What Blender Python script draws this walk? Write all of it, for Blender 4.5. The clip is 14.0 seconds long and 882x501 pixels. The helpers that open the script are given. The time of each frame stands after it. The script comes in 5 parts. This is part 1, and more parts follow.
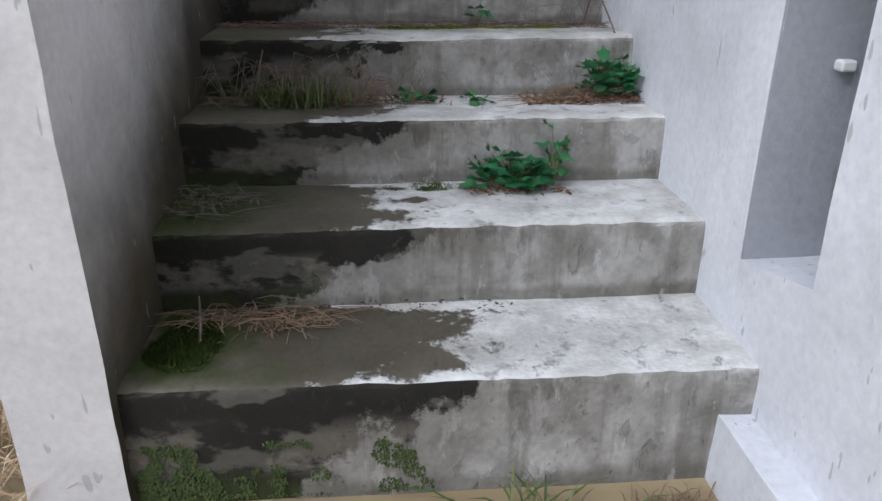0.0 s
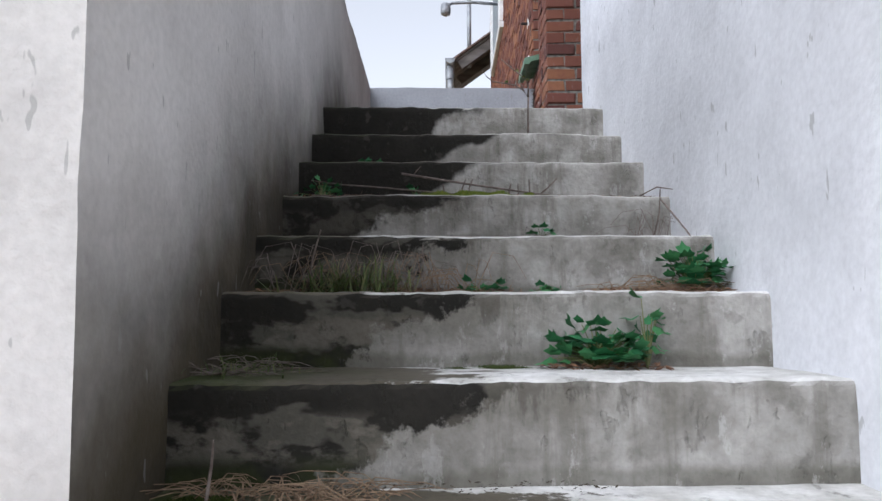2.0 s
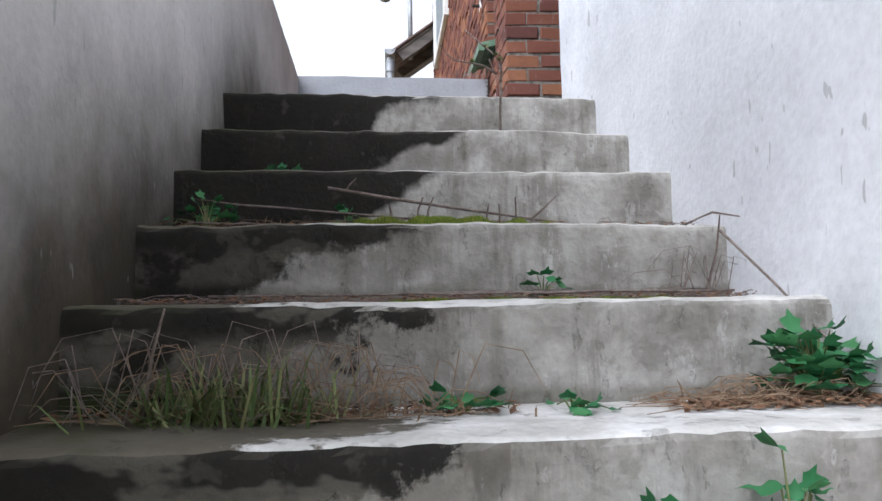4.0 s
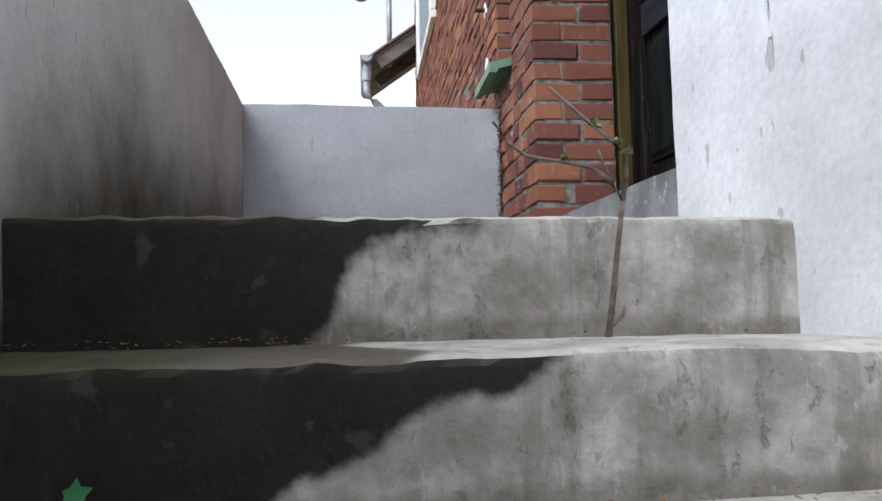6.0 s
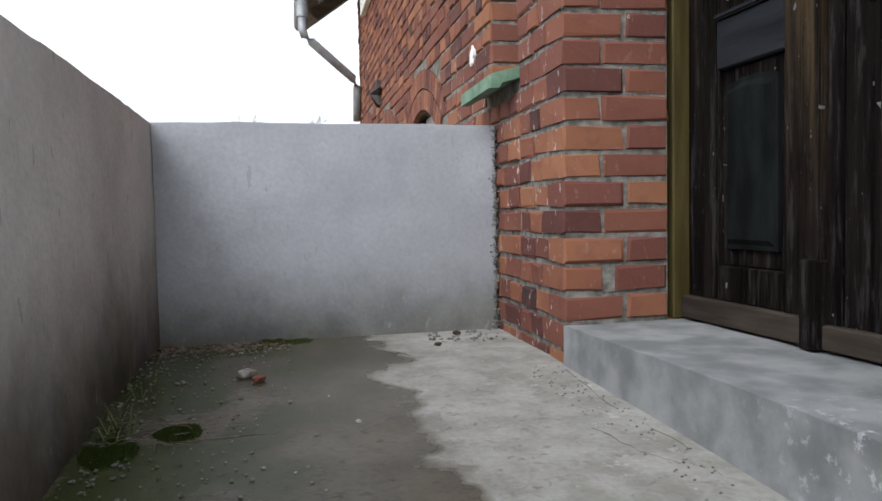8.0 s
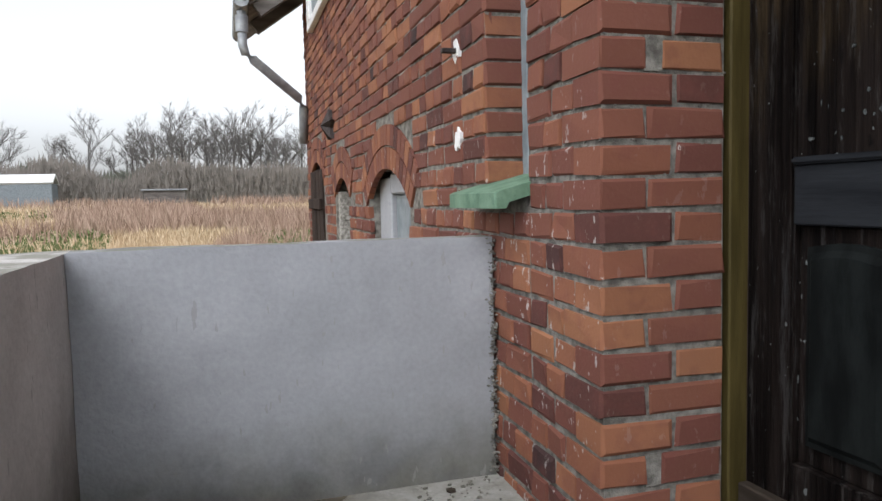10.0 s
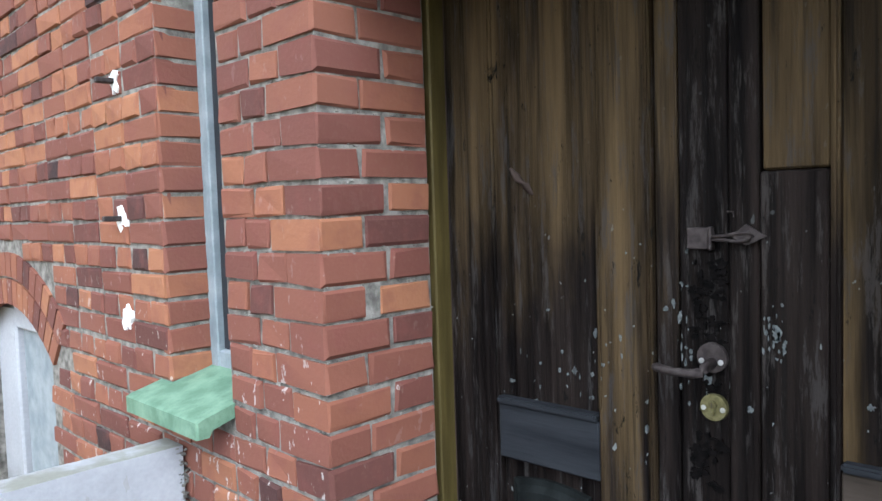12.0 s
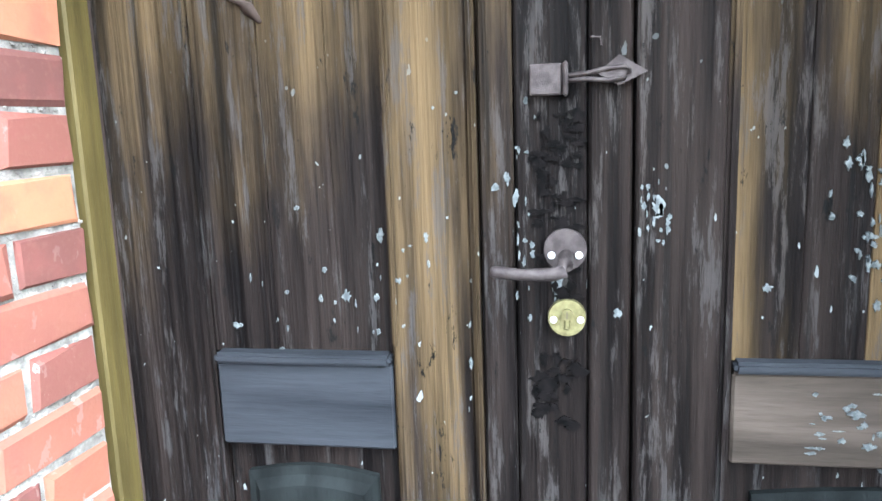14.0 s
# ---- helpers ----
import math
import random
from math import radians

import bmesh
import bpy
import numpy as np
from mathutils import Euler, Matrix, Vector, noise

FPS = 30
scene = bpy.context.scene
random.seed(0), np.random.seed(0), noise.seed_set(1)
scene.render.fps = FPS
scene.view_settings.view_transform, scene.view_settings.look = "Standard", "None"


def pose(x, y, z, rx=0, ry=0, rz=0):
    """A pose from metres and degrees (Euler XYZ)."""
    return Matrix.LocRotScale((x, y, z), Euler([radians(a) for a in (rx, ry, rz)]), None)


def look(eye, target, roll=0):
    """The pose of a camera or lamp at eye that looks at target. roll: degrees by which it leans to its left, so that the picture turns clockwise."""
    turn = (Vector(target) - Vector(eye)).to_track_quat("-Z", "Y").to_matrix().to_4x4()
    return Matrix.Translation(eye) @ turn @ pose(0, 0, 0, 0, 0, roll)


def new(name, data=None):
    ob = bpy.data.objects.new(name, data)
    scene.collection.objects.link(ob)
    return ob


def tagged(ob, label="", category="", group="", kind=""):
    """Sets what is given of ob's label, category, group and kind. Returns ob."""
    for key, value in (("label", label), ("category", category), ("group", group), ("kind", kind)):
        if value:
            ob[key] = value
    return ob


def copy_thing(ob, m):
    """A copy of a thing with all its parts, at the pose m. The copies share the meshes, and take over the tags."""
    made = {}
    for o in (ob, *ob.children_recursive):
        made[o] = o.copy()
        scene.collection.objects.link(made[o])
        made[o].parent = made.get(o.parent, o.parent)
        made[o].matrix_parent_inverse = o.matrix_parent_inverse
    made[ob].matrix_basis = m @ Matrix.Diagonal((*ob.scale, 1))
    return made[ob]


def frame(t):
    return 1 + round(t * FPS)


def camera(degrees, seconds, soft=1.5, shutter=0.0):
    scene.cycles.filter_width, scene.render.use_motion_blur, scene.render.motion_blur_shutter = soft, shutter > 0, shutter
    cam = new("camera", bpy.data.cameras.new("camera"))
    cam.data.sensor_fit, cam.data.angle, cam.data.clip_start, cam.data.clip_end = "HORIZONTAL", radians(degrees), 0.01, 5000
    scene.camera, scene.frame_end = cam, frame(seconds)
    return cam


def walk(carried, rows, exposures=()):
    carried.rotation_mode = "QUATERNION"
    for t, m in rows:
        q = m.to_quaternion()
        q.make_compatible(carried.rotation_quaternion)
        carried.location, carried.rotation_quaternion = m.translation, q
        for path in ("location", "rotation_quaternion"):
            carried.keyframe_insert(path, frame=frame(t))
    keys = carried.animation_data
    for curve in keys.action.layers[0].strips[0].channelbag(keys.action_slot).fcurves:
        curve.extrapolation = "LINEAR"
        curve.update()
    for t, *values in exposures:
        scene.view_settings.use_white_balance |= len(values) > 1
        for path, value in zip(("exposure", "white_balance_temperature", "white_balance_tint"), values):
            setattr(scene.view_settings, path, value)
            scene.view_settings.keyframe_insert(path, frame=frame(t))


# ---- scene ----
cam = camera(62.3, 14.0)
PATH = [
    (0, (0.031, 0.017, 0.909), (0.178, 1.852, 0.127), 0.3),
    (0.5, (0.025, 0.14, 0.833), (0.172, 2.089, 0.409), -0.1),
    (1, (0.032, 0.22, 0.71), (0.174, 2.195, 0.431), -0.2),
    (1.5, (0.001, 0.206, 0.586), (0.125, 2.201, 0.651), -0.2),
    (2, (-0.014, 0.194, 0.466), (0.024, 2.186, 0.638), -0.1),
    (4.5, (-0.014, 1.277, 0.763), (0.234, 3.255, 0.919), -1.1),
    (5, (0.029, 1.59, 0.904), (0.299, 3.566, 1.052), -1.2),
    (5.5, (0.032, 1.854, 1.071), (0.305, 3.829, 1.232), -1.0),
    (6, (0.013, 2.154, 1.205), (0.284, 4.129, 1.361), -1.0),
    (6.5, (-0.002, 2.407, 1.371), (0.283, 4.38, 1.528), -1.0),
    (7, (-0.018, 2.627, 1.513), (0.296, 4.596, 1.669), -0.8),
    (7.5, (-0.082, 2.811, 1.695), (0.352, 4.763, 1.698), -0.9),
    (8, (-0.053, 2.969, 1.862), (0.4, 4.915, 1.763), -1.1),
    (10.5, (-0.107, 3.539, 2.496), (0.526, 5.43, 2.349), -1.3),
    (11, (-0.148, 3.544, 2.673), (0.562, 5.408, 2.527), -1.0),
    (11.5, (-0.183, 3.639, 2.778), (0.919, 5.304, 2.662), -0.5),
    (12, (-0.196, 3.709, 2.879), (1.261, 5.074, 2.759), -1.8),
    (12.5, (-0.151, 3.78, 2.877), (1.403, 5.031, 2.748), -1.9),
    (13, (-0.051, 3.93, 2.834), (1.61, 5.036, 2.699), -1.9),
    (13.5, (0.02, 4.136, 2.812), (1.811, 4.96, 2.472), -1.7),
    (14, (0.172, 4.296, 2.749), (2.114, 4.626, 2.403), -2.0),
]
EXPOSURES = [(0.0, 0.0, 5780, 12), (1.0, 0.28, 5880, 12), (2.2, 0.4, 5880, 12), (4.5, 0.85, 5930, 12), (6.5, 0.6, 6030, 11), (8.0, 0.6, 6130, 10), (10.5, 0.36, 6230, 10), (11.0, 0.34, 6230, 10), (11.5, 0.5, 6080, 9), (12.2, 1.75, 5500, 6), (13.0, 2.25, 5420, 3), (13.5, 2.68, 5430, 3), (14.0, 3.4, 5450, 5)]
walk(cam, [(t, look(eye, target, roll)) for t, eye, target, roll in PATH], EXPOSURES)

# ---- world, sun, light ----
world = bpy.data.worlds.new("overcast_sky")
scene.world = world
world.use_nodes = True
wn = world.node_tree.nodes
sky = wn.new("ShaderNodeTexSky")
sky.sky_type = "NISHITA"
sky.sun_disc = False
sky.sun_elevation, sky.sun_rotation = radians(48), radians(-135)
sky.dust_density, sky.air_density = 3.0, 1.0
pale = wn.new("ShaderNodeHueSaturation")
pale.inputs["Saturation"].default_value = 0.10
world.node_tree.links.new(sky.outputs[0], pale.inputs["Color"])
world.node_tree.links.new(pale.outputs[0], wn["Background"].inputs[0])
wn["Background"].inputs[1].default_value = 0.2
sun = new("sun", bpy.data.lights.new("sun", "SUN"))
sun.data.energy, sun.data.angle, sun.data.color = 0.6, radians(40), (1.0, 0.985, 0.96)
sun.matrix_world = look((-6, -6, 9.4), (0, 0, 0))


# ---- material helpers ----
class Nodes:
    """Short notation for one node material."""

    def __init__(self, name, rough=0.8, metal=0.0):
        self.mat = bpy.data.materials.new(name)
        self.mat.use_nodes = True
        self.tree = self.mat.node_tree
        self.bsdf = self.tree.nodes["Principled BSDF"]
        self.bsdf.inputs["Roughness"].default_value = rough
        self.bsdf.inputs["Metallic"].default_value = metal
        self.bsdf.inputs["Specular IOR Level"].default_value = 0.18
        self.geo = self.tree.nodes.new("ShaderNodeNewGeometry")
        self.xyz = self.tree.nodes.new("ShaderNodeSeparateXYZ")
        self.link(self.geo.outputs["Position"], self.xyz.inputs[0])
        self.nrm = self.tree.nodes.new("ShaderNodeSeparateXYZ")
        self.link(self.geo.outputs["True Normal"], self.nrm.inputs[0])

    def link(self, a, b):
        self.tree.links.new(a, b)

    def put(self, socket, value):
        if isinstance(value, bpy.types.NodeSocket):
            self.link(value, socket)
        else:
            socket.default_value = value

    def math(self, op, a, b=0.0, c=0.0, clamp=False):
        n = self.tree.nodes.new("ShaderNodeMath")
        n.operation, n.use_clamp = op, clamp
        for s, v in zip(n.inputs, (a, b, c)):
            self.put(s, v)
        return n.outputs[0]

    def noise(self, scale, detail=4.0, stretch=(1, 1, 1), rough=0.55, offset=0.0):
        m = self.tree.nodes.new("ShaderNodeMapping")
        m.inputs["Scale"].default_value = stretch
        m.inputs["Location"].default_value = (offset, offset * 1.7, offset * 0.6)
        self.link(self.geo.outputs["Position"], m.inputs[0])
        n = self.tree.nodes.new("ShaderNodeTexNoise")
        n.inputs["Scale"].default_value, n.inputs["Detail"].default_value, n.inputs["Roughness"].default_value = scale, detail, rough
        self.link(m.outputs[0], n.inputs["Vector"])
        return n.outputs[0]

    def step(self, v, lo, hi):
        n = self.tree.nodes.new("ShaderNodeMapRange")
        n.interpolation_type = "SMOOTHSTEP"
        self.put(n.inputs[0], v)
        self.put(n.inputs[1], lo)
        self.put(n.inputs[2], hi)
        return n.outputs[0]

    def ramp(self, v, *stops):
        n = self.tree.nodes.new("ShaderNodeValToRGB")
        el = n.color_ramp.elements
        while len(el) < len(stops):
            el.new(0.5)
        for e, (p, c) in zip(el, stops):
            e.position = p
            e.color = (c, c, c, 1) if isinstance(c, (int, float)) else (*c, 1)
        self.put(n.inputs[0], v)
        return n.outputs[0]

    def mix(self, f, a, b, mode="MIX"):
        n = self.tree.nodes.new("ShaderNodeMix")
        n.data_type, n.blend_type = "RGBA", mode
        self.put(n.inputs[0], f)
        self.put(n.inputs[6], (*a, 1) if isinstance(a, tuple) else a)
        self.put(n.inputs[7], (*b, 1) if isinstance(b, tuple) else b)
        return n.outputs[2]

    def random(self):
        return self.tree.nodes.new("ShaderNodeObjectInfo").outputs["Random"]

    def attribute(self, name):
        n = self.tree.nodes.new("ShaderNodeAttribute")
        n.attribute_name = name
        return n.outputs["Fac"]

    def island(self):
        return self.geo.outputs["Random Per Island"]

    def done(self, color, rough=None, bump=None, strength=0.3, dist=0.01):
        self.put(self.bsdf.inputs["Base Color"], (*color, 1) if isinstance(color, tuple) else color)
        if rough is not None:
            self.put(self.bsdf.inputs["Roughness"], rough)
        if bump is not None:
            b = self.tree.nodes.new("ShaderNodeBump")
            b.inputs["Strength"].default_value, b.inputs["Distance"].default_value = strength, dist
            self.put(b.inputs["Height"], bump)
            self.link(b.outputs[0], self.bsdf.inputs["Normal"])
        return self.mat


# ---- materials ----
def plaster(name, base, damp_low, damp_tint, amount):
    """Painted render with trowel marks, pits and damp rising from the steps."""
    m = Nodes(name, 0.9)
    big, mid, fine = m.noise(1.3, 5), m.noise(6, 6, offset=3), m.noise(60, 3)
    c = m.mix(m.step(big, 0.35, 0.7), tuple(v * 0.8 for v in base), base)
    c = m.mix(m.math("MULTIPLY", m.step(mid, 0.46, 0.72), 0.34), c, tuple(v * 0.66 for v in base))
    # height above the line of the stair and landing
    rise = m.math("MINIMUM", m.math("MULTIPLY_ADD", m.xyz.outputs[1], 0.55, -0.47), 1.4)
    high = m.math("SUBTRACT", m.xyz.outputs[2], rise)
    high = m.math("ADD", high, m.math("MULTIPLY_ADD", m.step(m.xyz.outputs[1], 3.2, 3.9), -0.17, m.math("MULTIPLY", m.step(m.xyz.outputs[1], 1.9, 3.0), 0.2)))
    edge = m.math("ADD", m.math("MULTIPLY_ADD", m.noise(2.0, 4, offset=9), 0.3, -0.15), m.math("MULTIPLY_ADD", m.noise(9, 6, (1, 1, 0.8), 0.6, 2), 0.2, -0.10))
    damp = m.math("SUBTRACT", 1.0, m.step(m.math("SUBTRACT", high, edge), -0.02, damp_low))
    damp = m.math("MULTIPLY", m.math("MULTIPLY", damp, amount), m.step(m.math("MAXIMUM", m.nrm.outputs[0], m.math("MULTIPLY", m.step(m.xyz.outputs[1], 5.0, 5.5), 1.0)), 0.2, 0.6))
    green = m.mix(m.step(m.noise(5, 5, offset=5), 0.4, 0.65), damp_tint, tuple(v * 0.5 for v in damp_tint))
    c = m.mix(damp, c, green)
    crest = m.math("MULTIPLY", m.step(m.nrm.outputs[2], 0.5, 0.8), m.step(m.noise(7, 6, offset=25), 0.3, 0.55))
    c = m.mix(m.math("MULTIPLY", m.math("MULTIPLY", crest, 0.75), m.step(m.xyz.outputs[2], 1.9, 2.1)), c, (0.17, 0.17, 0.13))
    pit = m.step(m.noise(38, 2, (1, 1, 0.35), offset=7), 0.69, 0.72)
    gouge = m.step(m.noise(13, 3, (1, 1, 0.30), offset=17), 0.74, 0.76)
    pit = m.math("MAXIMUM", pit, gouge)
    c = m.mix(m.math("MULTIPLY", pit, 0.5), c, (0.25, 0.25, 0.24))
    h = m.math("ADD", m.math("MULTIPLY", mid, 0.7), m.math("MULTIPLY", fine, 0.25))
    h = m.math("SUBTRACT", h, m.math("MULTIPLY", gouge, 0.5))
    c = m.mix(1.0, c, m.math("MULTIPLY_ADD", fine, 0.3, 0.85), "MULTIPLY")
    return m.done(c, 0.92, h, 0.7, 0.014)


PLASTER_WHITE = plaster("white_render", (0.76, 0.77, 0.80), 0.16, (0.30, 0.28, 0.24), 0.45)
PLASTER_LEFT = plaster("damp_render", (0.64, 0.615, 0.60), 0.58, (0.060, 0.048, 0.028), 0.97)
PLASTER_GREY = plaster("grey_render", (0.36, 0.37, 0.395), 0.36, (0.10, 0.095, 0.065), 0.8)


def concrete(name, landing):
    m = Nodes(name, 0.85)
    big, mid, fine = m.noise(2.2, 6), m.noise(9, 7, offset=2), m.noise(70, 4)
    streak = m.noise(16, 6, (1.0, 1.0, 0.10), 0.65, 4)
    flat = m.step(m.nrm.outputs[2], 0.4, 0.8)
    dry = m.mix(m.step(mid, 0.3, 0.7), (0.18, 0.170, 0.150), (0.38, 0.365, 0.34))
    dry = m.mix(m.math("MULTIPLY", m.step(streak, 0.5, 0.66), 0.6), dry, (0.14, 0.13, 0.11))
    # upward faces get a paler tone: the treads' stronger light put into the colour
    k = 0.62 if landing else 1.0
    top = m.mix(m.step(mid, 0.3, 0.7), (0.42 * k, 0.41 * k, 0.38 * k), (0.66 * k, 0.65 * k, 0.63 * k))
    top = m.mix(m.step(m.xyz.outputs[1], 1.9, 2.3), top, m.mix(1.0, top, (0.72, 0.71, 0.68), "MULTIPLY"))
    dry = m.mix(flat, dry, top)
    # the wet side ends on a wandering line
    line = m.ramp(m.math("DIVIDE", m.xyz.outputs[1], 6.0), (0.0, 0.44), (0.191, 0.44), (0.198, 0.61), (0.236, 0.60), (0.243, 0.37), (0.252, 0.54), (0.286, 0.54), (0.294, 0.37), (0.305, 0.44), (0.335, 0.44), (0.344, 0.33), (0.36, 0.40), (0.399, 0.30), (0.415, 0.42), (0.444, 0.49), (0.49, 0.52), (0.54, 0.48), (0.556, 0.70), (0.62, 0.70), (0.75, 0.75), (1.0, 0.78))
    line = m.math("MULTIPLY_ADD", line, 1.0, -0.46)
    wander = m.math("MULTIPLY_ADD", m.noise(4.2, 6, offset=11), 0.52, -0.26)
    rise = m.attribute("rise")
    lean = m.math("MULTIPLY_ADD", rise, -0.32, 0.14)
    low = m.math("SUBTRACT", 1.0, m.step(m.xyz.outputs[1], 2.2, 2.6))
    ragged = m.math("MULTIPLY", low, m.math("MULTIPLY_ADD", m.noise(13, 6, (1, 1, 0.9), 0.7, 51), 0.55, -0.275))
    wander = m.math("ADD", wander, ragged)
    lean = m.math("MULTIPLY", lean, m.math("SUBTRACT", 1.0, flat))
    off = m.math("SUBTRACT", m.math("ADD", m.xyz.outputs[0], m.math("ADD", wander, lean)), line)
    wet = m.math("SUBTRACT", 1.0, m.step(off, -0.03, 0.03))
    deep = m.math("SUBTRACT", 1.0, m.step(off, -0.55, -0.1))
    soaked = m.mix(mid, (0.009, 0.0085, 0.0075), (0.027, 0.024, 0.019))
    patch = m.step(m.noise(4.5, 4, (1, 1, 2.0), offset=15), 0.56, 0.6)
    soaked = m.mix(m.math("MULTIPLY", m.math("MULTIPLY", patch, 0.35), low), soaked, (0.17, 0.16, 0.13))
    puddle = m.mix(m.step(big, 0.3, 0.7), (0.060, 0.052, 0.036), (0.13, 0.115, 0.088))
    moss = m.mix(m.noise(30, 4), (0.025, 0.035, 0.012), (0.06, 0.075, 0.02))
    puddle = m.mix(m.math("MULTIPLY", deep, m.step(m.noise(4, 5, offset=21), 0.4, 0.55)), puddle, moss)
    upright = m.math("SUBTRACT", 1.0, flat)
    # lime left in a band half way up the wet risers of the lower flight
    band = m.math("MULTIPLY", m.step(rise, 0.18, 0.34), m.math("SUBTRACT", 1.0, m.step(rise, 0.55, 0.78)))
    band = m.math("MULTIPLY", m.math("MULTIPLY", band, low), m.step(m.noise(7, 6, (1, 1, 1.6), 0.6, 57), 0.46, 0.54))
    soaked = m.mix(m.math("MULTIPLY", band, 0.6), soaked, (0.15, 0.135, 0.11))
    green = m.math("MULTIPLY", m.math("SUBTRACT", 1.0, m.step(rise, 0.05, 0.4)), m.step(m.noise(6, 5, offset=61), 0.42, 0.55))
    soaked = m.mix(m.math("MULTIPLY", green, low), soaked, (0.030, 0.036, 0.012))
    # drips from the nosing and a dirty line in the joint
    fall = m.math("MULTIPLY_ADD", m.step(m.noise(6, 6, (1, 1, 0.25), 0.75, 63), 0.44, 0.74), 0.7, 0.03)
    drip = m.math("MULTIPLY", upright, m.step(m.math("SUBTRACT", rise, m.math("SUBTRACT", 1.0, fall)), -0.05, 0.22))
    side = m.math("SUBTRACT", 1.0, m.step(off, 0.0, 0.42))
    dry = m.mix(m.math("MULTIPLY", drip, m.math("MULTIPLY", m.math("MULTIPLY_ADD", side, 0.75, 0.10), m.math("MULTIPLY_ADD", low, 0.7, 0.3))), dry, (0.045, 0.040, 0.032))
    dry = m.mix(m.math("MULTIPLY", m.math("MULTIPLY", side, upright), m.math("MULTIPLY", low, 0.6)), dry, (0.135, 0.125, 0.105))
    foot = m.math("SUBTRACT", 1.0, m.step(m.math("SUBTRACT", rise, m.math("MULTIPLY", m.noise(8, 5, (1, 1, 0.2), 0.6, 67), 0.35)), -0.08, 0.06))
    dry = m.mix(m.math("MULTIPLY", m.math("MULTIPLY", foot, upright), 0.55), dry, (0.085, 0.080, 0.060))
    c = m.mix(wet, dry, m.mix(flat, soaked, puddle))
    edge = m.step(m.noise(14, 4, offset=31), 0.62, 0.68)
    c = m.mix(m.math("MULTIPLY", edge, 0.3), c, (0.09, 0.085, 0.07))
    m.bsdf.inputs["Specular IOR Level"].default_value = 0.5 if landing else 0.2
    gloss = m.math("MULTIPLY", wet, m.math("MULTIPLY", flat, 0.62 if landing else 0.3))
    chip = m.step(m.noise(24, 6, (1, 1, 0.5), 0.7, 41), 0.58, 0.66)
    c = m.mix(m.math("MULTIPLY", chip, 0.45), c, m.mix(wet, (0.17, 0.16, 0.14), (0.03, 0.03, 0.022)))
    pale = m.step(m.noise(19, 7, (1, 1, 0.45), 0.75, 47), 0.58, 0.64)
    c = m.mix(m.math("MULTIPLY", pale, m.math("MULTIPLY", m.math("MULTIPLY_ADD", wet, -0.33, 0.36), m.math("MULTIPLY_ADD", side, -0.6, 1.0))), c, (0.50, 0.49, 0.47))
    speck = m.math("MULTIPLY_ADD", fine, 0.5, 0.75)
    c = m.mix(1.0, c, speck, "MULTIPLY")
    h = m.math("ADD", m.math("MULTIPLY", mid, 0.8), m.math("MULTIPLY", fine, 0.5))
    h = m.math("SUBTRACT", h, m.math("MULTIPLY", chip, 0.35))
    h = m.math("MULTIPLY", h, m.math("MULTIPLY_ADD", m.math("MULTIPLY", wet, flat), -0.75, 1.0))
    return m.done(c, m.math("SUBTRACT", 0.88, gloss), h, 0.75, 0.010)


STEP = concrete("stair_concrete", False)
LANDING = concrete("landing_concrete", True)


def plain_concrete():
    m = Nodes("threshold_concrete", 0.85)
    mid, fine = m.noise(7, 7), m.noise(80, 3)
    c = m.mix(m.step(mid, 0.3, 0.7), (0.15, 0.155, 0.155), (0.28, 0.285, 0.285))
    white = m.step(m.noise(24, 7, rough=0.7, offset=6), 0.55, 0.63)
    c = m.mix(m.math("MULTIPLY", white, m.math("SUBTRACT", 1.0, m.step(m.xyz.outputs[1], 3.75, 4.25))), c, (0.40, 0.41, 0.42))
    return m.done(c, 0.85, m.math("ADD", mid, m.math("MULTIPLY", fine, 0.4)), 0.4, 0.008)


THRESHOLD = plain_concrete()


def brick_mat(name, own):
    m = Nodes(name, 0.78)
    r = m.random() if own else m.island()
    c = m.ramp(r, (0.0, (0.022, 0.018, 0.020)), (0.035, (0.085, 0.036, 0.031)), (0.15, (0.130, 0.050, 0.038)), (0.45, (0.165, 0.066, 0.046)), (0.7, (0.214, 0.087, 0.051)), (1.0, (0.275, 0.124, 0.066)))
    grain, blot = m.noise(90, 4), m.noise(13, 5, offset=3)
    c = m.mix(m.math("MULTIPLY", m.step(blot, 0.45, 0.7), 0.4), c, (0.15, 0.052, 0.043))
    c = m.mix(m.math("MULTIPLY", m.step(grain, 0.5, 0.8), 0.14), c, (0.20, 0.12, 0.09))
    spat = m.step(m.noise(34, 5, (1, 1, 0.55), 0.6, 8), 0.625, 0.655)
    spat = m.math("MULTIPLY", spat, m.step(m.math("MULTIPLY", m.nrm.outputs[0], -1.0), -0.2, 0.8))
    low = m.math("SUBTRACT", 1.0, m.step(m.xyz.outputs[2], 2.3, 2.8))
    c = m.mix(m.math("MULTIPLY", spat, m.math("MULTIPLY_ADD", low, 0.6, 0.08)), c, (0.45, 0.43, 0.41))
    soot = m.step(m.noise(1.1, 4, offset=12), 0.5, 0.8)
    c = m.mix(m.math("MULTIPLY", soot, 0.35), c, (0.12, 0.06, 0.055))
    return m.done(c, 0.8, m.math("ADD", grain, blot), 0.35, 0.004)


BRICK = brick_mat("red_brick", True)
BRICK_FAR = brick_mat("weathered_brick", False)


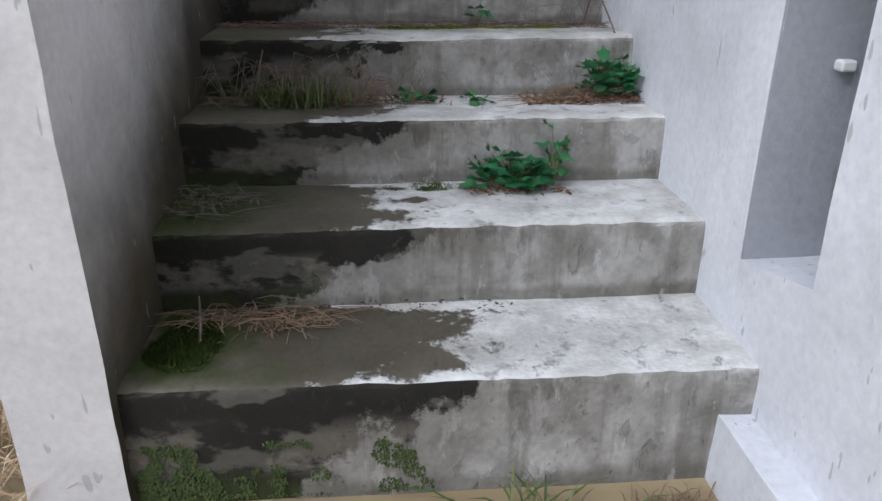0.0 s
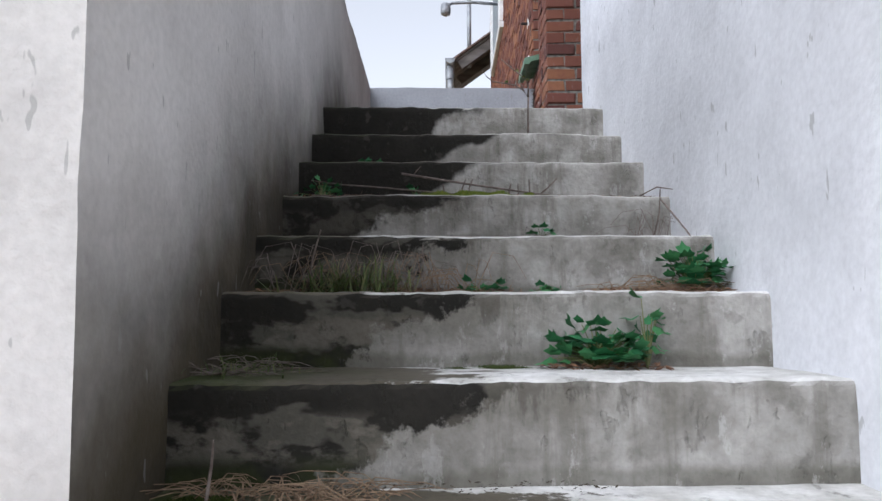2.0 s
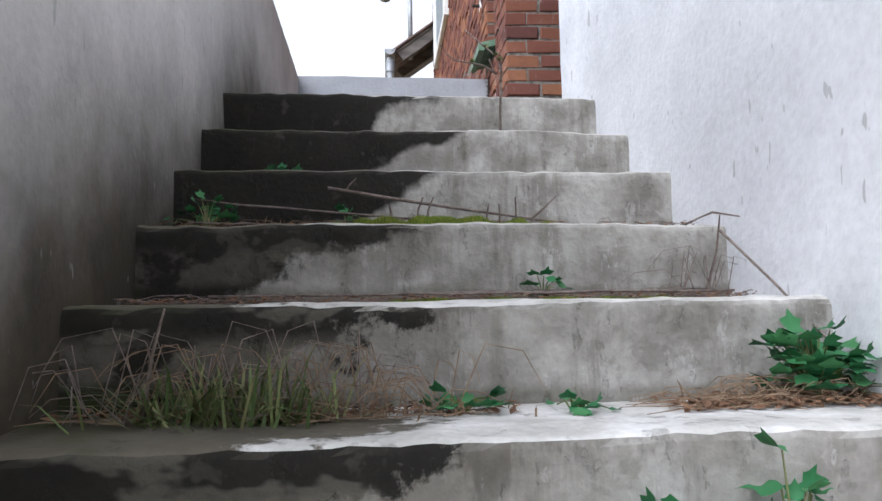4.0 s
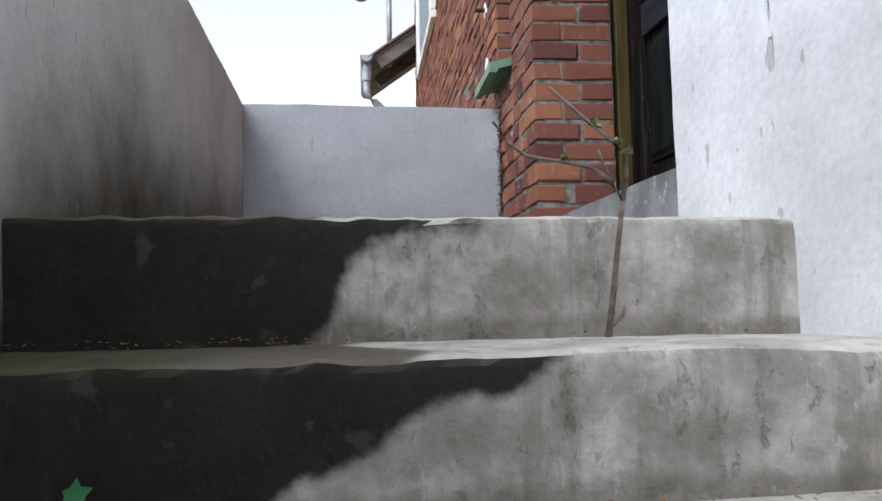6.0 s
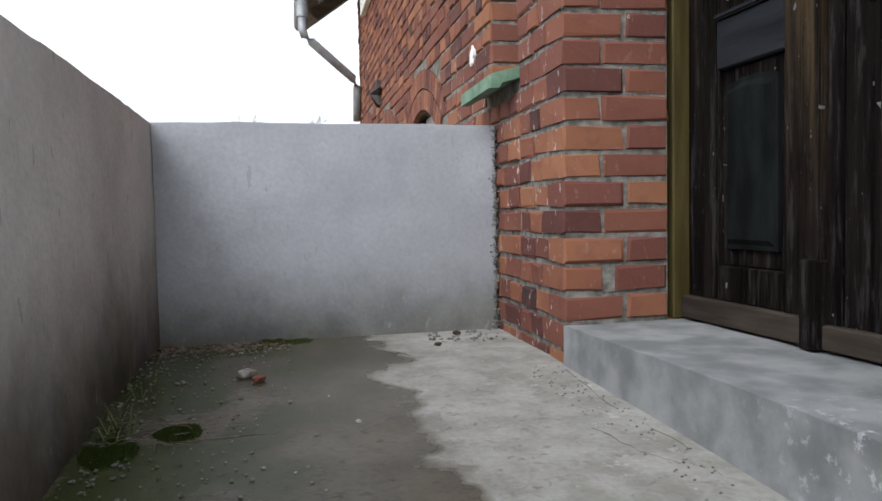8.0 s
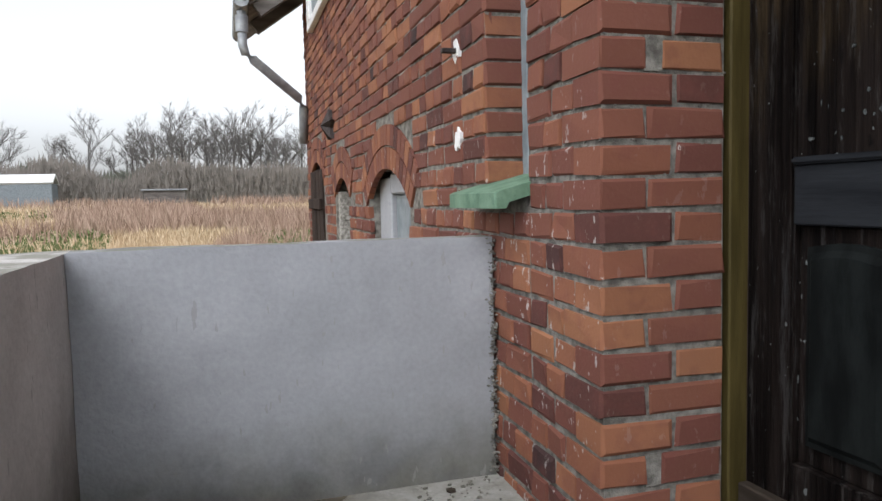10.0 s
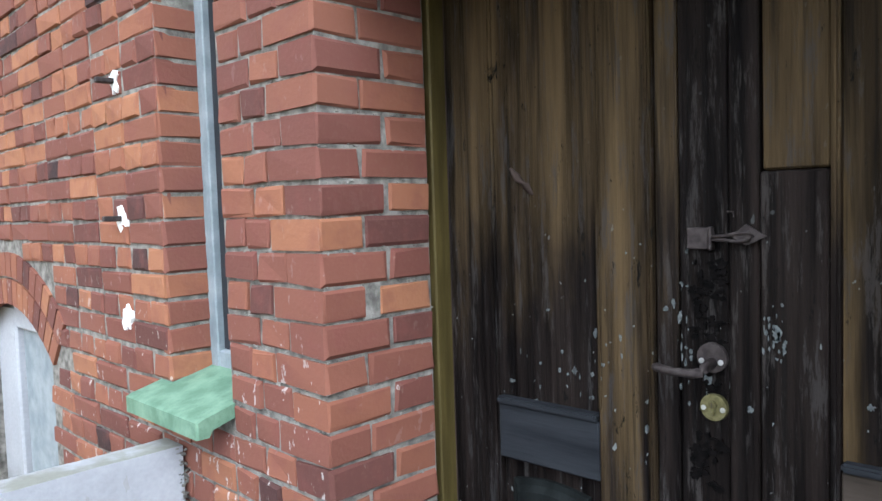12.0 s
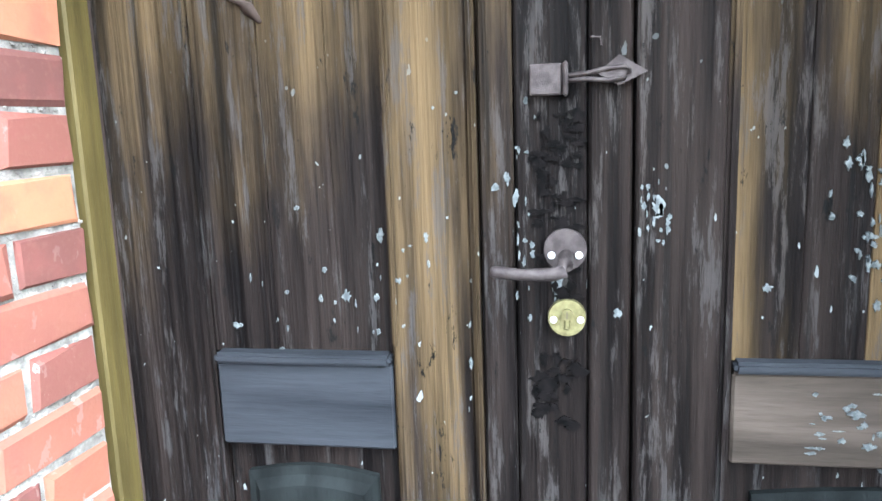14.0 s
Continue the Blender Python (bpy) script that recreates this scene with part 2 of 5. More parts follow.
def two_tone(name, a, b, scale=8.0, rough=0.8, bump=0.3, dist=0.004, metal=0.0, stretch=(1, 1, 1)):
    m = Nodes(name, rough, metal)
    n, f = m.noise(scale, 6, stretch), m.noise(scale * 9, 3, stretch)
    c = m.mix(m.step(n, 0.3, 0.7), a, b)
    c = m.mix(m.math("MULTIPLY", m.step(f, 0.5, 0.8), 0.3), c, tuple(v * 0.6 for v in a))
    return m.done(c, rough, m.math("ADD", n, f), bump, dist)


MORTAR = two_tone("lime_mortar", (0.10, 0.094, 0.084), (0.27, 0.257, 0.232), 26, 0.95, 0.7, 0.006)
GREEN_PAINT = two_tone("flaking_green_paint", (0.090, 0.165, 0.110), (0.17, 0.27, 0.19), 14, 0.6)
GREY_PAINT = two_tone("grey_paint", (0.17, 0.20, 0.22), (0.26, 0.29, 0.31), 12, 0.6)
WHITE_PAINT = two_tone("white_paint", (0.62, 0.62, 0.62), (0.78, 0.78, 0.78), 10, 0.6)
ZINC = two_tone("weathered_zinc", (0.22, 0.23, 0.25), (0.38, 0.40, 0.42), 9, 0.5, metal=0.4)
ROOF_TILE = two_tone("old_roof_tile", (0.10, 0.075, 0.065), (0.19, 0.13, 0.11), 9)
DARK_WOOD = two_tone("dark_boards", (0.02, 0.015, 0.013), (0.055, 0.04, 0.034), 8, stretch=(1, 1, 0.1))
GREY_WOOD = two_tone("weathered_boards", (0.09, 0.08, 0.075), (0.19, 0.17, 0.16), 8, stretch=(0.2, 1, 1))
IRON = two_tone("rusty_iron", (0.03, 0.024, 0.024), (0.062, 0.052, 0.050), 60, 0.6, metal=0.5)
BRASS = two_tone("tarnished_brass", (0.09, 0.08, 0.035), (0.17, 0.155, 0.075), 90, 0.45, metal=0.6)
STEEL = two_tone("bright_steel", (0.4, 0.4, 0.4), (0.55, 0.55, 0.55), 50, 0.3, metal=0.8)
TWIG = two_tone("grey_twig", (0.11, 0.085, 0.075), (0.22, 0.18, 0.16), 60)
STRAW = two_tone("dead_stalks", (0.14, 0.092, 0.06), (0.27, 0.19, 0.125), 50)
LITTER = two_tone("dead_leaves", (0.10, 0.055, 0.035), (0.23, 0.13, 0.075), 40)
GRIT = two_tone("dirty_grit", (0.07, 0.066, 0.055), (0.25, 0.24, 0.21), 90)
STONE = two_tone("grit", (0.16, 0.15, 0.13), (0.42, 0.40, 0.37), 40)
SOIL = two_tone("dark_soil", (0.03, 0.024, 0.018), (0.07, 0.055, 0.04), 40)
GLASS_DARK = two_tone("dark_pane", (0.02, 0.022, 0.025), (0.03, 0.03, 0.035), 5, 0.1, 0.02)
# far bark and thicket: distance haze mixed into their greyed colours
BARK = two_tone("hazy_winter_bark", (0.11, 0.103, 0.098), (0.19, 0.178, 0.17), 4)
SHRUB = two_tone("hazy_winter_thicket", (0.16, 0.145, 0.13), (0.25, 0.225, 0.20), 1.5)
EVERGREEN = two_tone("far_evergreen", (0.10, 0.11, 0.09), (0.17, 0.17, 0.14), 1.5)


def leafy(name, a, b, c):
    m = Nodes(name, 0.55)
    col = m.ramp(m.island(), (0.0, a), (0.5, b), (1.0, c))
    col = m.mix(m.math("MULTIPLY", m.noise(120, 3), 0.3), col, a)
    return m.done(col, 0.55)


LEAF = leafy("green_leaf", (0.018, 0.09, 0.035), (0.035, 0.16, 0.06), (0.07, 0.21, 0.08))
GRASS = leafy("green_grass", (0.05, 0.08, 0.025), (0.11, 0.145, 0.05), (0.22, 0.21, 0.10))
MOSS = leafy("bright_moss", (0.06, 0.10, 0.014), (0.15, 0.20, 0.025), (0.25, 0.26, 0.05))
MOSS_DARK = leafy("dark_moss", (0.018, 0.030, 0.008), (0.04, 0.06, 0.012), (0.08, 0.10, 0.02))
DRY_GRASS = leafy("dry_field_grass", (0.36, 0.25, 0.145), (0.53, 0.40, 0.255), (0.68, 0.56, 0.40))
WEEDS = leafy("brown_weeds", (0.25, 0.165, 0.12), (0.37, 0.26, 0.20), (0.48, 0.36, 0.28))


def field_ground():
    m = Nodes("winter_field", 0.95)
    n, f = m.noise(0.16, 5), m.noise(1.5, 6, offset=3)
    c = m.mix(m.step(f, 0.35, 0.65), (0.24, 0.18, 0.10), (0.40, 0.32, 0.20))
    c = m.mix(m.step(n, 0.5, 0.62), c, (0.13, 0.16, 0.06))
    return m.done(c, 0.95, f, 0.6, 0.1)


FIELD = field_ground()


def door_wood(name, paint_more):
    """Dark weathered boards, ochre varnish left towards the top, long grain, flecks of white paint."""
    m = Nodes(name, 0.6)
    m.bsdf.inputs["Specular IOR Level"].default_value = 0.04
    grain = m.noise(26, 6, (1, 1, 0.035), 0.65)
    fine = m.noise(120, 4, (1, 1, 0.03), 0.6, 2)
    wear = m.noise(5, 6, (1, 1, 0.25), 0.65, 5)
    dark = m.mix(m.step(grain, 0.35, 0.68), (0.0025, 0.002, 0.002), (0.016, 0.012, 0.0105))
    gold = m.mix(m.step(grain, 0.3, 0.7), (0.021, 0.0143, 0.0078), (0.080, 0.055, 0.028))
    high = m.step(m.math("ADD", m.xyz.outputs[2], m.math("MULTIPLY_ADD", wear, 1.3, -0.65)), 2.55 - paint_more, 3.05 - paint_more)
    c = m.mix(m.math("MULTIPLY", high, m.step(m.noise(14, 5, (1, 1, 0.06), offset=8), 0.33, 0.52)), dark, gold)
    bare = m.step(m.noise(36, 8, (1, 1, 0.12), 0.8, 14), 0.53, 0.60)
    c = m.mix(m.math("MULTIPLY", bare, 0.62), c, m.mix(m.noise(3, 3, offset=33), (0.045, 0.036, 0.030), (0.035, 0.037, 0.040)))
    c = m.mix(m.step(m.noise(30, 8, (1, 1, 0.3), 0.8, 27), 0.60, 0.64), c, (0.003, 0.003, 0.003))
    line = m.step(m.noise(60, 5, (1, 1, 0.02), 0.6, 23), 0.56, 0.66)
    c = m.mix(m.math("MULTIPLY", line, 0.5), c, (0.004, 0.004, 0.004))
    fleck = m.step(m.noise(30, 2, (1, 1, 0.7), 0.4, 17), 0.755, 0.765)
    tiny = m.step(m.noise(75, 2, (1, 1, 0.6), 0.4, 19), 0.745, 0.755)
    zone = m.math("SUBTRACT", 1.0, m.step(m.xyz.outputs[2], 2.55, 2.95))
    c = m.mix(m.math("MULTIPLY", m.math("MAXIMUM", fleck, tiny), m.math("MULTIPLY_ADD", zone, 0.75, 0.1)), c, (0.16, 0.175, 0.175))
    h = m.math("ADD", grain, m.math("MULTIPLY", fine, 0.7))
    return m.done(c, m.math("MULTIPLY_ADD", grain, 0.3, 0.45), h, 0.9, 0.008)


DOOR_WOOD = door_wood("weathered_door_wood", 0.0)
DOOR_GOLD = door_wood("varnished_door_wood", 0.75)
DOOR_DARK = door_wood("blackened_door_wood", -2.0)
DOOR_OCHRE = two_tone("ochre_frame_paint", (0.040, 0.030, 0.009), (0.075, 0.057, 0.018), 30, 0.6, stretch=(1, 1, 0.1))
DOOR_SLATE = two_tone("slate_grey_wood", (0.008, 0.009, 0.011), (0.023, 0.025, 0.029), 14, 0.75, stretch=(1, 0.1, 1))
DOOR_PANEL = two_tone("green_black_panel", (0.004, 0.0048, 0.0048), (0.011, 0.013, 0.0128), 18, 0.8, stretch=(1, 1, 0.3))
DOOR_BARE = two_tone("bare_wood", (0.024, 0.019, 0.015), (0.065, 0.052, 0.042), 20, 0.7, stretch=(1, 0.1, 1))

for wood in (DOOR_PANEL, DOOR_SLATE, DOOR_BARE, DARK_WOOD):
    wood.node_tree.nodes["Principled BSDF"].inputs["Specular IOR Level"].default_value = 0.06


# ---- mesh helpers ----
def mesh_of(name, verts, faces, mat, smooth=False):
    me = bpy.data.meshes.new(name)
    me.from_pydata(verts, [], faces)
    me.materials.append(mat)
    if smooth:
        me.polygons.foreach_set("use_smooth", [True] * len(me.polygons))
    me.update()
    return me


def thing(name, label, category, kind="", group="", at=None):
    ob = new(name)
    if at is not None:
        ob.matrix_world = at
    return tagged(ob, label, category, group, kind)


def part(name, me, parent=None, label="", at=None):
    ob = new(name, me)
    ob.parent = parent
    if at is not None:
        ob.matrix_local = at
    if label:
        ob["label"] = label
    return ob


def shape(bm, name, mat, smooth=False):
    me = bpy.data.meshes.new(name)
    bmesh.ops.recalc_face_normals(bm, faces=bm.faces)
    bm.to_mesh(me)
    bm.free()
    me.materials.append(mat)
    if smooth:
        me.polygons.foreach_set("use_smooth", [True] * len(me.polygons))
    return me


def box(name, mat, x0, x1, y0, y1, z0, z1, bevel=0.004, seg=1):
    bm = bmesh.new()
    bmesh.ops.create_cube(bm, size=1)
    for v in bm.verts:
        v.co = ((x0 + x1) / 2 + v.co.x * (x1 - x0), (y0 + y1) / 2 + v.co.y * (y1 - y0), (z0 + z1) / 2 + v.co.z * (z1 - z0))
    if bevel:
        bmesh.ops.bevel(bm, geom=list(bm.edges), offset=bevel, segments=seg, affect="EDGES")
    return shape(bm, name, mat)


def rough_box(name, mat, x0, x1, y0, y1, z0, z1, cell=0.06, amp=0.004, warp=None):
    """A closed box of fine cells whose faces and edges waver like hand-laid render."""
    lo, hi = Vector((x0, y0, z0)), Vector((x1, y1, z1))
    n = [max(1, min(90, round((hi[k] - lo[k]) / cell))) for k in range(3)]
    verts, faces, index = [], [], {}

    def vert(i, j, k):
        key = (i, j, k)
        if key not in index:
            p = Vector((lo.x + (hi.x - lo.x) * i / n[0], lo.y + (hi.y - lo.y) * j / n[1], lo.z + (hi.z - lo.z) * k / n[2]))
            d = noise.noise_vector(p * 3.1) * amp + noise.noise_vector(p * 11.0) * amp * 0.5
            q = p + d
            index[key] = len(verts)
            verts.append(warp(q) if warp else q)
        return index[key]

    for a in range(3):
        b, c = (a + 1) % 3, (a + 2) % 3
        for side in (0, n[a]):
            for i in range(n[b]):
                for j in range(n[c]):
                    quad = []
                    for di, dj in ((0, 0), (1, 0), (1, 1), (0, 1)):
                        k = [0, 0, 0]
                        k[a], k[b], k[c] = side, i + di, j + dj
                        quad.append(vert(*k))
                    faces.append(quad if side else quad[::-1])
    return mesh_of(name, verts, faces, mat)


def tube(points, radii, sides=6):
    """Vertices and faces of a tapering tube along points."""
    verts, faces = [], []
    pts = [Vector(p) for p in points]
    for i, p in enumerate(pts):
        d = (pts[min(i + 1, len(pts) - 1)] - pts[max(i - 1, 0)]).normalized()
        a = d.orthogonal().normalized()
        b = d.cross(a)
        for s in range(sides):
            t = 2 * math.pi * s / sides
            verts.append(p + (a * math.cos(t) + b * math.sin(t)) * radii[i])
    for i in range(len(pts) - 1):
        for s in range(sides):
            t = (s + 1) % sides
            faces.append((i * sides + s, i * sides + t, (i + 1) * sides + t, (i + 1) * sides + s))
    faces.append(tuple(range(sides))[::-1])
    faces.append(tuple(range((len(pts) - 1) * sides, len(pts) * sides)))
    return verts, faces


class Heap:
    """Gathers many small pieces into one mesh."""

    def __init__(self):
        self.v, self.f = [], []

    def add(self, verts, faces):
        n = len(self.v)
        self.v.extend(verts)
        self.f.extend(tuple(i + n for i in f) for f in faces)

    def tube(self, points, radii, sides=5):
        self.add(*tube(points, radii, sides))

    def mesh(self, name, mat, smooth=False):
        return mesh_of(name, self.v, self.f, mat, smooth)


def cylinder(name, mat, r, h, axis="X", sides=20, bevel=0.0015):
    """Centred on the origin, its length along the axis."""
    bm = bmesh.new()
    bmesh.ops.create_cone(bm, cap_ends=True, segments=sides, radius1=r, radius2=r, depth=h)
    if bevel:
        bmesh.ops.bevel(bm, geom=[e for e in bm.edges if abs(e.verts[0].co.z - e.verts[1].co.z) < 1e-6], offset=bevel, segments=2, affect="EDGES")
    if axis == "X":
        bmesh.ops.rotate(bm, verts=bm.verts, matrix=Matrix.Rotation(math.pi / 2, 3, "Y"))
    return shape(bm, name, mat)


# ---- large structure: stair, landing, walls ----
STEPS = [(1.14, 0.172), (1.45, 0.35), (1.757, 0.51), (2.055, 0.668), (2.39, 0.826), (2.66, 0.986), (2.935, 1.153), (3.235, 1.343)]
GROUND = -0.08
XL, XR = -0.452, 0.722


def step_mesh(k):
    y, z = STEPS[k]
    zb = STEPS[k - 1][1] if k else GROUND
    ye = STEPS[k + 1][0] + 0.04 if k < 7 else 3.6
    last = k == 7
    prof = [(0.0, -0.06), (0.0, 0.1 * (z - zb)), (0.0, 0.35 * (z - zb)), (0.0, 0.6 * (z - zb)), (0.0, 0.85 * (z - zb)), (0.001, z - zb - 0.012), (0.005, z - zb - 0.004), (0.013, z - zb)]
    prof += [(d, z - zb + 0.002) for d in np.linspace(0.03, ye - y - (0.0 if not last else 0.0), 8)]
    n = 70
    verts, faces = [], []
    for i in range(n + 1):
        x = XL - 0.02 + (0.06 + XR - XL + 0.05) * i / n
        for j, (d, h) in enumerate(prof):
            p = Vector((x, y + d, zb + h))
            w = noise.noise_vector(p * 2.3 + Vector((k * 7, 0, 0))) * 0.005 + noise.noise_vector(p * 14) * 0.003
            if 4 < j < 9:
                w += noise.noise_vector(p * 30) * 0.0035 + Vector((0, 0, -0.012 * max(0.0, noise.noise(p * 5.0) - 0.25)))
            verts.append(p + w)
    m = len(prof)
    for i in range(n):
        for j in range(m - 1):
            faces.append((i * m + j, (i + 1) * m + j, (i + 1) * m + j + 1, i * m + j + 1))
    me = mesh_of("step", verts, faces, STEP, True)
    me.attributes.new("rise", "FLOAT", "POINT").data.foreach_set("value", [min(1.0, max(0.0, h / (z - zb))) for i in range(n + 1) for d, h in prof])
    return me


stairs = thing("stairs", "worn concrete outdoor stair, wet and mossy along one wall", "stairs", "structure")
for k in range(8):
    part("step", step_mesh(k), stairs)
part("stair_core", rough_box("stair_core", SOIL, XL - 0.01, XR, 1.3, 3.4, GROUND - 0.1, 0.1, 0.5, 0.0), stairs)


def landing_rise(p):
    return Vector((p.x, p.y, p.z + (0.062 * min(1.0, max(0.0, (p.y - 3.5) / 1.6)) - 0.012 * min(1.0, max(0.0, (3.62 - p.y) / 0.07)) if p.z > 1.2 else 0.0)))


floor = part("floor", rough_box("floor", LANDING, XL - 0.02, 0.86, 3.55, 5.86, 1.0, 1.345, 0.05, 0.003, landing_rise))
tagged(floor, "concrete landing, half dark and wet, half pale and dry", "floor", kind="structure")
# cracks in the landing and beside the threshold
crack = Heap()
for path in ([(0.2, 3.70), (0.45, 3.73), (0.55, 3.79), (0.62, 3.80), (0.78, 3.74)], [(0.775, 4.95), (0.74, 4.6), (0.762, 4.3), (0.735, 4.0), (0.75, 3.75)], [(0.63, 4.45), (0.66, 4.3), (0.70, 4.22), (0.74, 4.2)]):
    pts = []
    for a, b in zip(path, path[1:]):
        for s in np.linspace(0, 1, 7)[:-1]:
            x, y = a[0] + (b[0] - a[0]) * s, a[1] + (b[1] - a[1]) * s
            z = 1.345 + 0.062 * min(1.0, max(0.0, (y - 3.5) / 1.6))
            pts.append((x + random.uniform(-0.006, 0.006), y + random.uniform(-0.005, 0.005), z + 0.0005))
    crack.tube(pts, [random.uniform(0.0004, 0.0011) for _ in pts], 4)
tagged(part("floor_crack", crack.mesh("floor_crack", SOIL)), "thin dark cracks in the concrete landing", "crack", kind="structure")

def belly(p):
    """The long wall bows outwards towards its top, most of all half way along."""
    bow = math.sin(math.pi * min(1.0, max(0.0, (p.y - 1.2) / 4.5)))
    return Vector((p.x - 0.024 * bow * min(1.0, max(0.0, p.z - 1.2)), p.y, p.z))


wall_left = part("wall_left", rough_box("wall_left", PLASTER_LEFT, XL - 0.18, XL, 1.115, 5.83, -0.3, 2.205, 0.055, 0.005, belly))
tagged(wall_left, "rendered stair wall and parapet, damp and mossy low down", "wall", kind="structure")
wall_far = part("wall_far", rough_box("wall_far", PLASTER_GREY, XL + 0.002, 0.81, 5.715, 5.82, 1.2, 2.205, 0.05, 0.005))
tagged(wall_far, "grey rendered parapet closing the landing", "wall", kind="structure")


def lean_right(p):
    return Vector((p.x + 0.008 * max(0.0, p.y - 1.4), p.y, p.z))


wall_right = thing("wall_right", "tall white rendered wall with a small recess", "wall", "structure")
T = 0.62
part("wall_panel", rough_box("wall_panel", PLASTER_WHITE, XR, XR + T, 1.29, 3.648, -0.3, 2.6, 0.055, 0.004, lean_right), wall_right)
part("wall_panel", rough_box("wall_panel", PLASTER_WHITE, XR, XR + T, 0.25, 1.04, -0.3, 2.6, 0.055, 0.004), wall_right)
part("wall_panel", rough_box("wall_panel", PLASTER_WHITE, XR, XR + T, 1.04, 1.29, -0.3, 0.335, 0.05, 0.005, lambda p: Vector((p.x, p.y, p.z + (0.05 * (1.29 - p.y) / 0.25 if p.z > 0.2 else 0.0)))), wall_right)
part("wall_panel", rough_box("wall_panel", PLASTER_WHITE, XR, XR + T, 1.04, 1.29, 1.9, 2.6, 0.05, 0.004), wall_right)
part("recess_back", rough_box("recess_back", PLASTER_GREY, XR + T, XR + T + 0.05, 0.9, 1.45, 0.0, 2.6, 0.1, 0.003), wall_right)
part("upper_wall", rough_box("upper_wall", PLASTER_WHITE, XR, XR + T, 0.25, 3.648, 2.602, 4.6, 0.2, 0.003, lean_right), wall_right)
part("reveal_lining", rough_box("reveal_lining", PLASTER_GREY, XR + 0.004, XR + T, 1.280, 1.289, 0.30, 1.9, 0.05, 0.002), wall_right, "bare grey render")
part("bracket", box("bracket", WHITE_PAINT, 0.83, 0.86, 1.255, 1.282, 0.70, 0.72, 0.004), wall_right, "small white bracket")

kerb = part("kerb", rough_box("kerb", PLASTER_WHITE, 0.655, 0.735, 0.62, 1.15, GROUND - 0.1, 0.07, 0.03, 0.006))
tagged(kerb, "low white rendered kerb at the foot of the stair", "kerb", kind="structure")

threshold = part("threshold", rough_box("threshold", THRESHOLD, 0.793, 1.25, 3.60, 5.0, 1.2, 1.523, 0.035, 0.004))
tagged(threshold, "grey concrete doorstep with chipped white paint", "doorstep", kind="structure")


# ground: one sheet to the horizon, rising gently to the far trees
def ground_z(x, y):
    far = min(1.0, max(0.0, (y - 18) / 45))
    return GROUND + 2.1 * far * far * (3 - 2 * far) + 0.10 * noise.noise(Vector((x * 0.15, y * 0.15, 0))) * min(1.0, max(0.0, (y - 9) / 6))


def ground_mesh():
    xs = sorted({*np.linspace(-60, 60, 81).round(2).tolist(), -900.0, -300.0, -120.0, 120.0, 300.0, 900.0})
    ys = sorted({*np.linspace(-10, 110, 81).round(2).tolist(), -600.0, -100.0, 160.0, 300.0, 900.0})
    verts = [(x, y, ground_z(x, y)) for y in ys for x in xs]
    n = len(xs)
    faces = [(j * n + i, j * n + i + 1, (j + 1) * n + i + 1, (j + 1) * n + i) for j in range(len(ys) - 1) for i in range(n - 1)]
    return mesh_of("ground", verts, faces, FIELD, True)


tagged(part("ground", ground_mesh()), "winter field of dry straw-coloured grass", "ground", kind="structure")

# ---- the brick house ----
HOUSE = Matrix.Translation((0.797, 5.0, 0)) @ Matrix.Rotation(-math.atan(0.03), 4, "Z")
house = thing("brick_house", "old red brick house with arched openings and tiled eaves", "house", "structure", at=HOUSE)
COURSE = 0.0825


def course_z(k):
    """The bed of course k over the doorstep; the courses grow thinner upwards."""
    if k < 0:
        return 1.531 + 0.0865 * k
    return 1.531 + 0.0865 * k - 0.0002 * k * k if k < 20 else 3.181 + 0.080 * (k - 20)


# openings along the wall: start, end, sill, spring, crown
OPENINGS = [(1.89, 2.94, 1.0, 2.33, 2.50), (3.68, 4.38, 1.72, 2.38, 2.50), (5.14, 6.12, 0.9, 2.55, 2.70)]
WINDOW = (0.437, 0.795, 2.36, 3.75)
END = 6.42


def backing(name, u0, u1, z0, z1, x0=0.0075, x1=0.24):
    part(name, box(name, MORTAR, x0, x1, u0, u1, z0, z1, 0), house)


cuts = [(0.012, WINDOW[0], None), (WINDOW[0], WINDOW[1], WINDOW[2:4]), (WINDOW[1], 1.89, None)]
edges = [1.89]
for a, b, s, p, c in OPENINGS:
    cuts.append((a, b, (s, c)))
    cuts.append((b, None, None))
cuts = [(a, (b if b is not None else nxt), o) for (a, b, o), nxt in zip(cuts, [c[0] for c in cuts[1:]] + [END])]
for a, b, o in cuts:
    if a < 0.1:
        backing("mortar_bed", 0.0075, b, 1.3, 3.9, 0.0075, 0.3385)
        backing("mortar_bed", a, b, 3.9, 5.6)
    elif o is None:
        backing("mortar_bed", a, b, -0.3, 5.6)
    else:
        backing("mortar_bed", a, b, -0.3, o[0] - 0.02)
        backing("mortar_bed", a, b, o[1], 5.6)


def brick_mesh(length, seed, both=0.0):
    """A brick whose face looks to -x and runs along +y; both: how deep it also shows to -y."""
    rnd = random.Random(seed)
    h, d, c = COURSE - 0.0115 + rnd.uniform(-0.002, 0.0015), max(0.035, both), 0.006
    j = lambda: rnd.uniform(-0.0040, 0.0040)
    v = []
    for x, i in ((d, 0.0), (c, 0.0), (0.0, c)):
        for y, z in ((i, i), (length - i, i), (length - i, h - i), (i, h - i)):
            v.append((x + (j() if x < d else 0), y + j(), z + j()))
    f = [(8, 9, 10, 11)[::-1]]
    for o in (0, 4):
        f += [(o + i, o + (i + 1) % 4, o + 4 + (i + 1) % 4, o + 4 + i) for i in range(4)]
    f.append((0, 1, 2, 3))
    return v, f


BRICKS = {}


